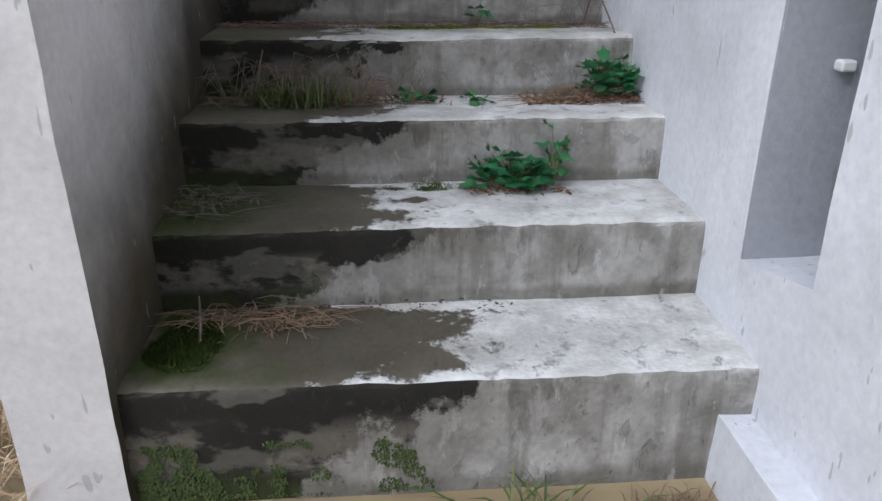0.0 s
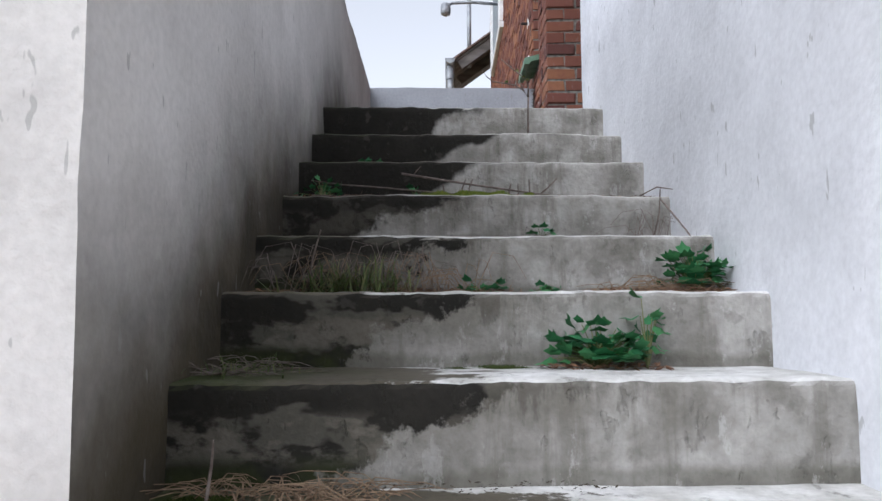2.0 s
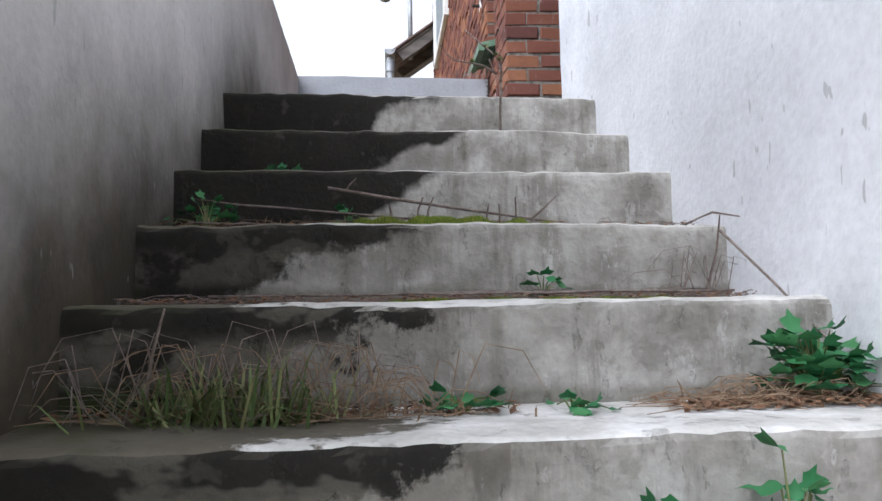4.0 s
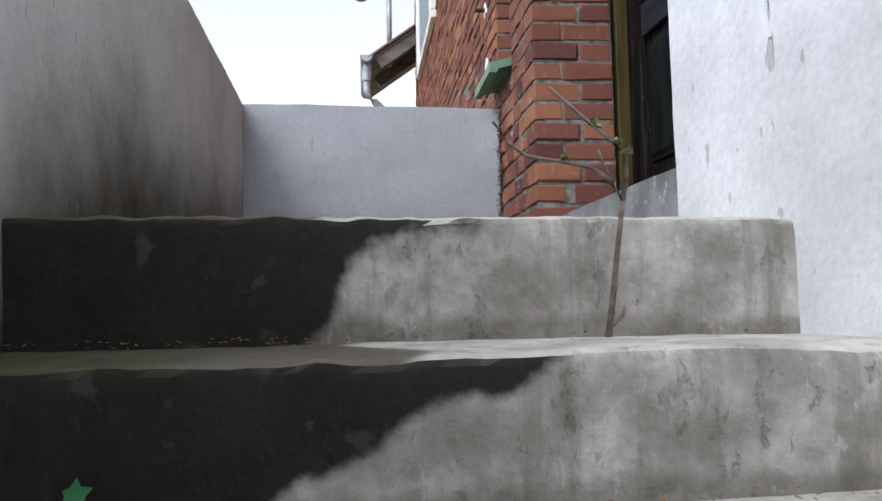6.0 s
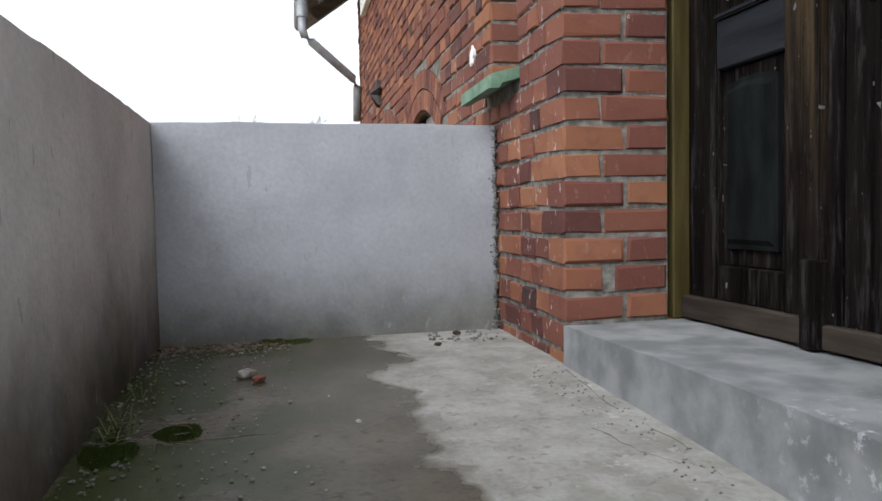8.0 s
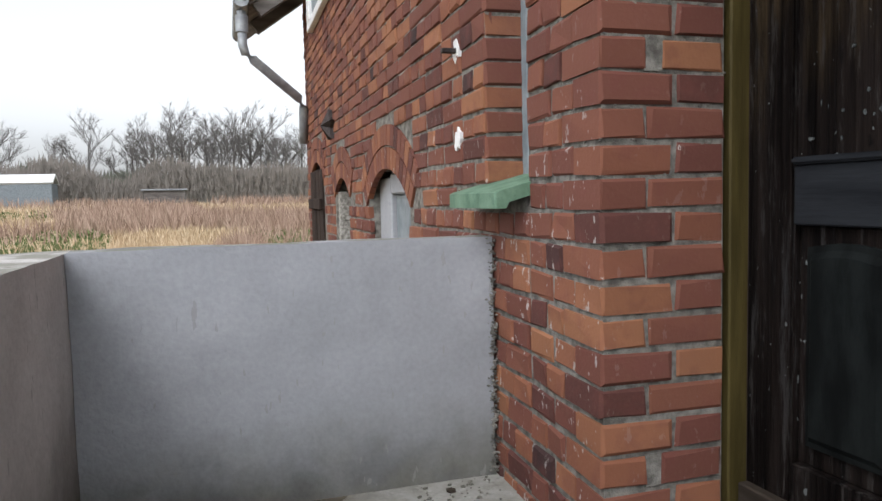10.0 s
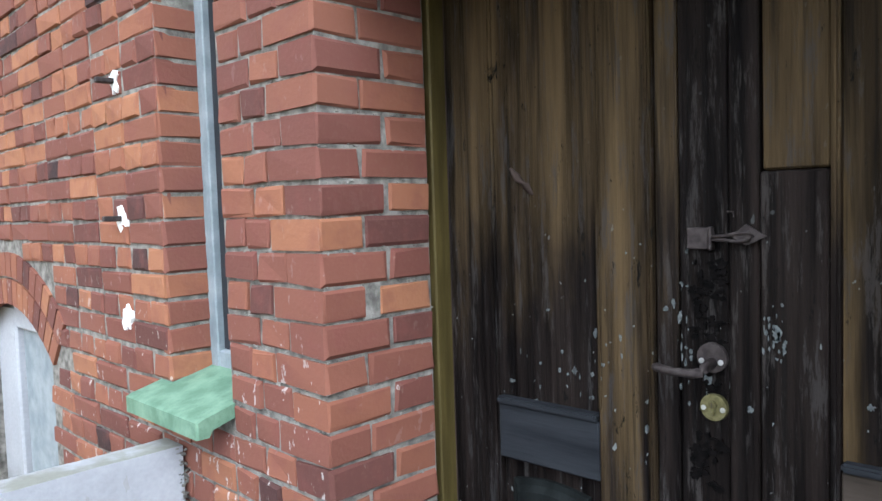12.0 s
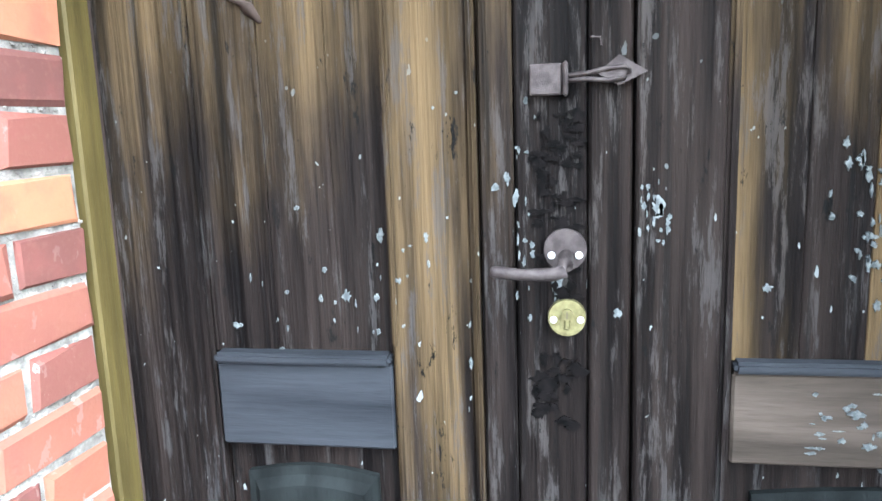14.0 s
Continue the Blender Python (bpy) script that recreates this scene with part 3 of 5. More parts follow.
def brick_data(length, both=0.0, front=False):
    key = (round(length, 2), both, front, random.randrange(4))
    if key not in BRICKS:
        v, f = brick_mesh(key[0], hash(key[:2]) % 1000 + key[3], both)
        if front:  # turned to look to -y, running along +x
            v = [(y, x, z) for x, y, z in v]
            f = [q[::-1] for q in f]
        BRICKS[key] = mesh_of("brick", v, [q[::-1] for q in f], BRICK)
    return BRICKS[key]


def set_brick(u, z, length, x=0.0, both=0.0):
    p = part("brick", brick_data(length - 0.011, both), house)
    p.matrix_local = pose(x + random.uniform(-0.004, 0.002), u, z + random.uniform(-0.002, 0.002), random.uniform(-0.9, 0.9), 0, random.uniform(-0.8, 0.8))


def in_opening(u0, u1, z0, z1):
    w = WINDOW
    if u1 > w[0] + 0.02 and u0 < w[1] - 0.02 and z1 > w[2] and z0 < w[3]:
        return True
    for a, b, s, p, c in OPENINGS:
        if u1 > a + 0.02 and u0 < b - 0.02 and z1 > s + 0.02 and z0 < p:
            return True
        mid, half = (a + b) / 2, (b - a) / 2 + 0.13
        if z1 > p and abs((u0 + u1) / 2 - mid) < half:
            t = ((u0 + u1) / 2 - mid) / half
            if z0 < c + 0.24 - (c - p) * t * t:
                return True
    return False


far = Heap()
row0 = -2
for r in range(-18, 49):
    z = course_z(r) + 0.006
    even = r % 2 == 0
    near = r >= row0 and z < 3.75
    # the corner pier: front and side
    if near:
        a = 0.205 if even else 0.128
        c = 0.15 if even else 0.215
        gap = 0.034 if r in (1, 13) else 0.0
        if gap:
            part("mortar_patch", rough_box("mortar_patch", MORTAR, a - 0.012, a + gap + 0.004, 0.001, 0.03, z - 0.006, z + COURSE - 0.006, 0.012, 0.004), house, "wide patch of grey mortar")
        for x0, x1, deep in ((0.0, a, c - 0.012), (a + gap, 0.347, 0.1)):
            p = part("brick", brick_data(x1 - x0 - 0.012, deep, True), house)
            p.matrix_local = pose(x0, random.uniform(-0.002, 0.002), z, 0, random.uniform(-0.4, 0.4), 0)
        side = [(c, c + 0.13), (c + 0.13, WINDOW[0])] if even else [(c, c + 0.11), (c + 0.11, WINDOW[0])]
        for u0, u1 in side:
            set_brick(u0, z, u1 - u0)
    u = WINDOW[0] if near else 0.004
    first = True
    while u < END - 0.03:
        size = 0.125 if (even and not first) or (first and even) else 0.255
        if first and not even:
            size = 0.19
        if u < WINDOW[0] + 0.01 and near and WINDOW[2] < z + 0.06 and z < WINDOW[3]:
            u = WINDOW[1]
            size = 0.125 if even else 0.25
        first = False
        size = min(size, END - u)
        if not in_opening(u, u + size, z, z + COURSE):
            if near and u < 1.45 and 2.0 < z < 3.45:
                set_brick(u, z, size)
            else:
                v, f = brick_mesh(size - 0.011, r * 97 + int(u * 100))
                jx = random.uniform(-0.006, 0.003)
                far.add([Vector((x + jx, y + u, zz + z)) for x, y, zz in v], [q[::-1] for q in f])
        u += size
    # reveal of the window's far side, facing the walker
    if near and WINDOW[2] < z + 0.03 and z < 3.45:
        p = part("brick", brick_data(0.135, 0.03, True), house)
        p.matrix_local = pose(0.004, WINDOW[1] - 0.005 + random.uniform(-0.001, 0.001), z)
# arches of upright bricks round the openings
for a, b, s, p, c in OPENINGS:
    half, rise = (b - a) / 2, c - p
    R = (half * half + rise * rise) / (2 * rise)
    cz, cu = c - R, (a + b) / 2
    span = math.asin(half / R) * 1.12
    n = max(9, int(2 * span * (R + 0.12) / 0.077))
    for i in range(n):
        t0, t1 = -span + 2 * span * (i + 0.07) / n, -span + 2 * span * (i + 0.93) / n
        for r0, r1 in ((R, R + 0.115), (R + 0.127, R + 0.235)):
            v = []
            for x in (0.03, -0.006):
                for t, rr in ((t0, r0), (t1, r0), (t1, r1), (t0, r1)):
                    v.append(Vector((x, cu + rr * math.sin(t), cz + rr * math.cos(t))))
            far.add(v, [(0, 1, 2, 3), (7, 6, 5, 4), (0, 4, 5, 1), (1, 5, 6, 2), (2, 6, 7, 3), (3, 7, 4, 0)])
part("far_brickwork", far.mesh("far_brickwork", BRICK_FAR), house, "weathered red brickwork")["kind"] = "stuff"
part("pier_cap", box("pier_cap", MORTAR, 0.0, 0.34, 0.0, 0.44, 3.82, 3.95, 0.01), house)

# green window sill, grey window frame
window_1 = thing("window_1", "narrow window with grey frame and green sill", "window", "structure", at=HOUSE)


def sill_mesh():
    bm = bmesh.new()
    sec = [(-0.105, 2.300), (-0.105, 2.345), (-0.09, 2.352), (0.16, 2.415), (0.16, 2.375), (0.0, 2.335), (-0.06, 2.318), (-0.07, 2.300)]
    rings = []
    for u in (0.425, 0.43, 0.865, 0.87):
        inset = 0.006 if u in (0.425, 0.87) else 0.0
        rings.append([bm.verts.new((x + (inset if x < -0.08 else 0), u, z)) for x, z in sec])
    for a, b in zip(rings, rings[1:]):
        for i in range(len(sec)):
            bm.faces.new((a[i], a[(i + 1) % len(sec)], b[(i + 1) % len(sec)], b[i]))
    bm.faces.new(rings[0])
    bm.faces.new(rings[-1][::-1])
    return shape(bm, "window_sill", GREEN_PAINT)


part("window_sill", sill_mesh(), window_1, "flaking green window sill")
part("window_frame", box("window_frame", GREY_PAINT, 0.135, 0.19, 0.44, 0.50, 2.40, 3.74), window_1)
part("window_frame", box("window_frame", GREY_PAINT, 0.135, 0.19, 0.745, 0.795, 2.40, 3.74), window_1)
part("window_frame", box("window_frame", GREY_PAINT, 0.137, 0.188, 0.502, 0.743, 2.40, 2.46), window_1)
part("window_frame", box("window_frame", GREY_PAINT, 0.137, 0.188, 0.502, 0.743, 3.68, 3.74), window_1)
part("pane", box("pane", GLASS_DARK, 0.158, 0.166, 0.50, 0.745, 2.46, 3.68, 0), window_1)
part("window_bead", box("window_bead", GREY_PAINT, 0.02, 0.036, 0.4385, 0.455, 2.40, 3.74, 0.003), window_1, "grey weathered bead")

# blind arched opening, slit window and shuttered doorway
part("blind_panel", box("blind_panel", PLASTER_GREY, 0.14, 0.2, 1.85, 2.98, 0.6, 2.7, 0), house, "grey rendered infill")
window_2 = thing("window_2", "arched window blanked with grey board in rendered reveal", "window", "structure", at=HOUSE)
part("window_frame", box("window_frame", PLASTER_GREY, 0.07, 0.139, 2.62, 2.93, 1.0, 2.46, 0.01), window_2)
part("window_frame", box("window_frame", PLASTER_GREY, 0.07, 0.139, 1.90, 2.62, 2.36, 2.48, 0.01), window_2)
part("pane", box("pane", GREY_PAINT, 0.10, 0.138, 1.92, 2.60, 1.0, 2.355, 0.004), window_2)
window_3 = thing("window_3", "slit window with flaking white reveal and stone sill", "window", "structure", at=HOUSE)
part("pane", box("pane", GLASS_DARK, 0.17, 0.2, 3.6, 4.5, 1.5, 2.6, 0), window_3)
part("reveal", box("reveal", STONE, 0.02, 0.169, 4.30, 4.378, 1.72, 2.16, 0.004), window_3)
part("reveal", box("reveal", STONE, 0.022, 0.167, 4.305, 4.376, 2.162, 2.4, 0.006), window_3)
part("window_sill", box("window_sill", STONE, -0.07, 0.16, 3.62, 4.42, 1.66, 1.72, 0.008), window_3)
shutter = thing("door_2", "dark brown boarded door in arched opening", "door", "structure", at=HOUSE)
for i in range(7):
    part("board", box("board", DARK_WOOD, -0.01 + 0.004 * (i % 2), 0.03, 5.15 + i * 0.137, 5.15 + i * 0.137 + 0.133, -0.05, 2.62, 0.003), shutter)
part("ledge", box("ledge", DARK_WOOD, -0.04, -0.011, 5.16, 6.10, 2.25, 2.35, 0.004), shutter)
part("infill", box("infill", MORTAR, 0.1, 0.2, 5.1, 6.2, -0.2, 2.8, 0), house)
# wall tie plate and old pipe brackets
tie = thing("wall_tie", "rusty iron anchor plate on the brick wall", "wall tie", at=HOUSE)
bm = bmesh.new()
ring = []
for i in range(10):
    r = 0.13 if i % 2 == 0 else 0.055
    ring.append((r * math.sin(i * math.pi / 5), r * math.cos(i * math.pi / 5)))
a = [bm.verts.new((-0.03, 4.42 + y, 2.93 + z)) for y, z in ring]
b = [bm.verts.new((0.002, 4.42 + y, 2.93 + z)) for y, z in ring]
tip = bm.verts.new((-0.10, 4.42, 2.93))
for i in range(10):
    k = (i + 1) % 10
    bm.faces.new((a[i], a[k], b[k], b[i]))
    bm.faces.new((a[k], a[i], tip))
bm.faces.new(b)
part("plate", shape(bm, "plate", IRON), tie)
for z, bolt in ((3.31, True), (2.87, True), (2.55, False)):
    mark = thing("pipe_bracket", "cut-off iron bracket in a white plaster patch" if bolt else "white plaster patch on the brick wall", "bracket", at=HOUSE, group="old pipe brackets")
    bm = bmesh.new()
    n = 14
    ring = []
    for i in range(n):
        r = random.uniform(0.018, 0.042)
        ring.append((1.08 + r * math.cos(2 * math.pi * i / n), z + 1.3 * r * math.sin(2 * math.pi * i / n)))
    a = [bm.verts.new((-0.006, y, zz)) for y, zz in ring]
    b = [bm.verts.new((0.01, y, zz)) for y, zz in ring]
    bm.faces.new(a)
    for i in range(n):
        bm.faces.new((a[i], a[(i + 1) % n], b[(i + 1) % n], b[i]))
    part("patch", shape(bm, "patch", WHITE_PAINT), mark)
    if bolt:
        part("bolt", box("bolt", IRON, -0.06, 0.01, 1.07, 1.095, z - 0.006, z + 0.012, 0.003), mark)

# white upper window, eaves, gutter and downpipe
window_4 = thing("window_4", "white-framed upper window of the brick house", "window", "structure", at=HOUSE)
part("window_frame", box("window_frame", WHITE_PAINT, -0.05, 0.02, 3.75, 5.6, 3.92, 4.0, 0.006), window_4)
part("window_frame", box("window_frame", WHITE_PAINT, -0.05, 0.02, 5.42, 5.6, 4.002, 5.5, 0.006), window_4)
part("window_frame", box("window_frame", WHITE_PAINT, -0.05, 0.02, 3.75, 3.93, 4.002, 5.5, 0.006), window_4)
part("pane", box("pane", GREY_PAINT, -0.02, 0.01, 3.93, 5.42, 4.0, 5.5, 0), window_4)

EAVE = (-0.58, 5.75, 4.22)


def roof_box(name, mat, x0, x1, y0, y1, t0, t1, label=""):
    """A slab along the slope of the roof; t is measured at right angles to it."""
    me = box(name, mat, x0, x1, y0, y1, t0, t1, 0.004)
    p = part(name, me, house, label)
    p.matrix_local = Matrix.Translation(EAVE) @ Matrix.Rotation(-radians(36), 4, "Y")
    return p


roof_box("soffit", GREY_WOOD, 0.0, 2.4, 0.0, 1.6, -0.03, 0.0)
roof_box("rafter", GREY_WOOD, 0.03, 2.4, 0.015, 0.10, -0.17, -0.032)
roof_box("rafter", GREY_WOOD, 0.03, 2.4, 0.75, 0.85, -0.17, -0.032)
for i in range(9):
    for j in range(7):
        roof_box("roof_tile", ROOF_TILE, -0.06 + i * 0.27, 0.24 + i * 0.27, -0.05 + j * 0.235, 0.18 + j * 0.235, 0.004 + 0.012 * (j % 2), 0.03 + 0.012 * (j % 2))
gutter = thing("gutter", "weathered zinc gutter and swan-neck downpipe", "gutter", at=HOUSE)
bm = bmesh.new()
arc = [(-0.075 * math.cos(t), -0.075 * math.sin(t)) for t in np.linspace(0, math.pi, 11)]
rows = []
for y in (5.70, 7.3):
    rows.append([bm.verts.new((EAVE[0] - 0.06 + x, y, EAVE[2] + 0.02 + z)) for x, z in arc] + [bm.verts.new((EAVE[0] - 0.06 - x * 0.94, y, EAVE[2] + 0.02 + z * 0.94)) for x, z in arc])
for i in range(22):
    bm.faces.new((rows[0][i], rows[0][(i + 1) % 22], rows[1][(i + 1) % 22], rows[1][i]))
for r in rows:
    bm.faces.new(r[:11])
part("trough", shape(bm, "trough", ZINC), gutter)
pipe = Heap()
gx, gy, gz = EAVE[0] - 0.06, 5.82, EAVE[2] - 0.09
pipe.tube([(gx, gy, gz + 0.02), (gx, gy, gz - 0.30), (gx + 0.02, gy, gz - 0.37), (gx + 0.09, gy, gz - 0.43), (-0.10, gy + 0.25, gz - 0.76), (-0.05, gy + 0.35, gz - 0.84), (-0.05, gy + 0.4, gz - 1.0), (-0.05, gy + 0.45, gz - 1.2)], [0.045] * 8, 12)
part("downpipe", pipe.mesh("downpipe", ZINC, True), gutter)
part("collar", cylinder("collar", ZINC, 0.06, 0.16, "Z"), gutter, at=pose(gx, gy, gz - 0.10))

# rest of the house, closed behind
part("house_body", box("house_body", MORTAR, 0.36, 6.0, -4.5, 6.4, 4.2, 5.6, 0), house)
part("gable_wall", box("gable_wall", BRICK_FAR, 0.241, 6.0, 6.2, 6.42, -0.3, 5.6, 0), house)
# unseen block over the door recess, added to cut the sky light on the door
part("door_lintel", box("door_lintel", MORTAR, 0.02, 0.6, -1.34, -0.004, 3.46, 4.2, 0.01), house)

# ---- the door ----
DX = 1.205
door_1 = thing("door_1", "weathered double wooden door, dark with ochre varnish remnants", "door", "structure")


def bit(name, mat, y0, y1, z0, z1, x0, x1=DX + 0.04, bevel=0.004, label="", seg=1):
    return part(name, box(name, mat, x0, x1, y0, y1, z0, z1, bevel, seg), door_1, label)


TOP = 3.72
bit("door_frame", DOOR_OCHRE, 4.995, 5.075, 1.525, TOP, DX - 0.05, label="ochre painted door frame")
bit("frame_rear", DARK_WOOD, 4.96, 5.06, 1.525, TOP, DX + 0.005, DX + 0.08)
bit("stile", DOOR_WOOD, 4.840, 4.989, 1.56, TOP, DX - 0.003, bevel=0.006, seg=2)
ys = [4.546, 4.632, 4.735, 4.839]
for i, (a, b) in enumerate(zip(ys, ys[1:])):
    bit("plank", DOOR_WOOD, a + 0.0003, b - 0.0003, 2.405, TOP, DX + 0.006 + 0.001 * (i % 2), bevel=0.0012)
bit("stile", DOOR_GOLD, 4.426, 4.547, 1.56, TOP, DX - 0.014)
bit("edge_bead", DOOR_GOLD, 4.414, 4.4255, 1.56, TOP, DX - 0.022, bevel=0.005, seg=2)
bit("edge_bead", DOOR_GOLD, 4.535, 4.5475, 2.42, TOP, DX - 0.017, bevel=0.004, seg=2)
bit("plank", DOOR_WOOD, 4.364, 4.412, 1.56, TOP, DX - 0.006)
bit("lock_stile", DOOR_DARK, 4.262, 4.362, 1.56, TOP, DX - 0.002)
bit("lock_stile", DOOR_DARK, 4.203, 4.2605, 1.56, TOP, DX - 0.008)
bit("cover_board", DOOR_DARK, 4.083, 4.198, 1.545, 2.925, DX - 0.018, label="dark grained cover board")
bit("plank", DOOR_GOLD, 4.083, 4.198, 2.928, TOP, DX - 0.004)
bit("edge_bead", DOOR_WOOD, 4.066, 4.081, 1.56, TOP, DX - 0.014, bevel=0.005, seg=2)
ys = [3.60, 3.70, 3.80, 3.89, 3.975, 4.065]
for i, (a, b) in enumerate(zip(ys, ys[1:])):
    bit("plank", DOOR_GOLD if i % 3 else DOOR_WOOD, a + 0.0004, b - 0.0004, 2.405, TOP, DX + 0.002 + 0.001 * (i % 2), bevel=0.0012)


def arched_panel(y0, y1, z0, z1, x0, mat, rise=0.014):
    bm = bmesh.new()
    out = [(y0, z0), (y1, z0)] + [(y1 - (y1 - y0) * t, z1 + rise * math.sin(math.pi * t)) for t in np.linspace(0, 1, 9)]
    cy, cz = (y0 + y1) / 2, (z0 + z1) / 2
    rows = []
    for x, s in ((DX + 0.03, 1.0), (x0 + 0.012, 1.0), (x0 + 0.01, 0.9), (x0, 0.80)):
        rows.append([bm.verts.new((x, cy + (y - cy) * s, cz + (z - cz) * (1 - (1 - s) * 0.6))) for y, z in out])
    n = len(out)
    for a, b in zip(rows, rows[1:]):
        for i in range(n):
            bm.faces.new((a[i], a[(i + 1) % n], b[(i + 1) % n], b[i]))
    bm.faces.new(rows[-1])
    return shape(bm, "door_panel", mat)


for a, b, m in ((4.549, 4.834, DOOR_SLATE), (3.60, 4.065, DOOR_BARE)):
    bit("weather_drip", DOOR_SLATE, a + 0.002, b - 0.002, 2.392, 2.409, DX - 0.022, bevel=0.005, seg=2, label="grey weather moulding")
    bit("mid_rail", m, a + 0.001, b - 0.001, 2.255, 2.391, DX - 0.010)
    bit("panel_field", DOOR_WOOD, a, b, 1.70, 2.254, DX + 0.012)
    part("door_panel", arched_panel(a + 0.035, b - 0.035, 1.75, 2.205, DX - 0.012, DOOR_PANEL), door_1)
    bit("bottom_rail", DOOR_WOOD, a, b, 1.60, 1.70, DX - 0.008)
bit("kick_board", DOOR_BARE, 4.46, 4.985, 1.532, 1.60, DX - 0.03, label="bare weathered bottom board")
bit("kick_board", DOOR_BARE, 4.225, 4.40, 1.532, 1.59, DX - 0.028, label="bare weathered bottom board")
bit("kick_board", DOOR_BARE, 3.60, 4.16, 1.532, 1.59, DX - 0.028, label="bare weathered bottom board")
bit("post_foot", DOOR_WOOD, 4.405, 4.455, 1.528, 1.74, DX - 0.045)
bit("post_foot", DOOR_WOOD, 4.17, 4.215, 1.528, 1.80, DX - 0.035)
bit("door_back", DARK_WOOD, 3.4, 5.0, 1.525, 3.8, DX + 0.041, DX + 0.08)

# hasp, handle and lock
hasp = part("hasp", box("hasp", IRON, DX - 0.016, DX - 0.0025, 4.296, 4.340, 2.780, 2.822, 0.002), door_1, "iron hasp plate")
part("knuckle", box("knuckle", IRON, DX - 0.024, DX - 0.0025, 4.288, 4.2955, 2.778, 2.824, 0.003), hasp)
for s in (-1, 1):
    h = Heap()
    h.tube([(DX - 0.018, 4.292, 2.801 + s * 0.003), (DX - 0.022, 4.262, 2.803 + s * 0.004), (DX - 0.026, 4.235, 2.804 + s * 0.008), (DX - 0.026, 4.215, 2.806 + s * 0.008), (DX - 0.026, 4.208, 2.807)], [0.0032] * 5, 8)
    part("loop", h.mesh("loop", IRON, True), hasp)
bm = bmesh.new()
out = [(4.250, 2.806), (4.222, 2.829), (4.185, 2.806), (4.222, 2.789)]
a = [bm.verts.new((DX - 0.0235, y, z)) for y, z in out]
b = [bm.verts.new((DX - 0.0185, y, z)) for y, z in out]
bm.faces.new(a)
bm.faces.new(b[::-1])
for i in range(4):
    bm.faces.new((a[i], a[(i + 1) % 4], b[(i + 1) % 4], b[i]))
part("arrow_plate", shape(bm, "arrow_plate", IRON), hasp, "arrow-shaped iron plate")
nail = Heap()
nail.tube([(DX - 0.004, 4.258, 2.852), (DX - 0.02, 4.257, 2.853), (DX - 0.021, 4.246, 2.852), (DX - 0.021, 4.245, 2.842)], [0.0018] * 4, 6)
tagged(part("bent_nail", nail.mesh("bent_nail", IRON)), "bent rusty nail in the door", "nail")

h = Heap()
h.tube([(DX - 0.008, 4.292, 2.558), (DX - 0.05, 4.292, 2.552), (DX - 0.058, 4.296, 2.546), (DX - 0.060, 4.310, 2.542), (DX - 0.060, 4.35, 2.541), (DX - 0.058, 4.388, 2.545), (DX - 0.057, 4.394, 2.546)], [0.011, 0.010, 0.010, 0.0095, 0.008, 0.0085, 0.006], 12)
handle = part("door_handle", h.mesh("door_handle", IRON, True), door_1, "brown lever handle")
part("rosette", cylinder("rosette", IRON, 0.030, 0.012), handle, at=pose(DX - 0.008, 4.293, 2.567))
for s in (-1, 1):
    part("screw", cylinder("screw", STEEL, 0.0055, 0.004, sides=10, bevel=0.001), handle, "bright screw head", at=pose(DX - 0.016, 4.293 + s * 0.019, 2.560))
bm = bmesh.new()
bmesh.ops.create_cone(bm, cap_ends=True, segments=24, radius1=0.0275, radius2=0.0265, depth=0.010, matrix=Matrix.Translation((DX - 0.007, 4.291, 2.468)) @ Matrix.Rotation(-math.pi / 2, 4, "Y"))
lock = part("door_lock", shape(bm, "door_lock", BRASS), door_1, "tarnished brass lock rosette")
part("cylinder", cylinder("cylinder", BRASS, 0.0085, 0.008, sides=14), lock, at=pose(DX - 0.016, 4.291, 2.474))
part("keyway", box("keyway", BRASS, DX - 0.017, DX - 0.010, 4.287, 4.295, 2.452, 2.472, 0.002), lock)
part("slot", box("slot", SOIL, DX - 0.0212, DX - 0.019, 4.2902, 4.2918, 2.469, 2.479, 0), lock)
for s in (-1, 1):
    part("screw", cylinder("screw", STEEL, 0.0052, 0.004, sides=10, bevel=0.001), lock, "bright screw head", at=pose(DX - 0.013, 4.291 + s * 0.019, 2.466))


# ---- plants, litter and moss on the steps ----
def leaf(h, base, out, size, lift):
    """A lobed leaf, slightly cupped, on base pointing along out."""
    d = Vector((out[0], out[1], lift)).normalized()
    side = d.cross(Vector((0, 0, 1)))
    side = side.normalized() if side.length > 0.01 else Vector((1, 0, 0))
    up = side.cross(d)
    n = 11
    ring = []
    for i in range(n):
        t = 2 * math.pi * i / n
        r = size * (0.5 + 0.14 * math.cos(5 * t)) * (0.85 + 0.3 * random.random())
        ring.append(base + d * (size * 0.5 + r * math.cos(t)) + side * r * 1.1 * math.sin(t) + up * size * (0.12 * math.cos(2 * t) + random.uniform(-0.05, 0.05)))
    mid = base + d * size * 0.5 - up * size * 0.08
    h.add([mid] + ring, [(0, 1 + i, 1 + (i + 1) % n) for i in range(n)])


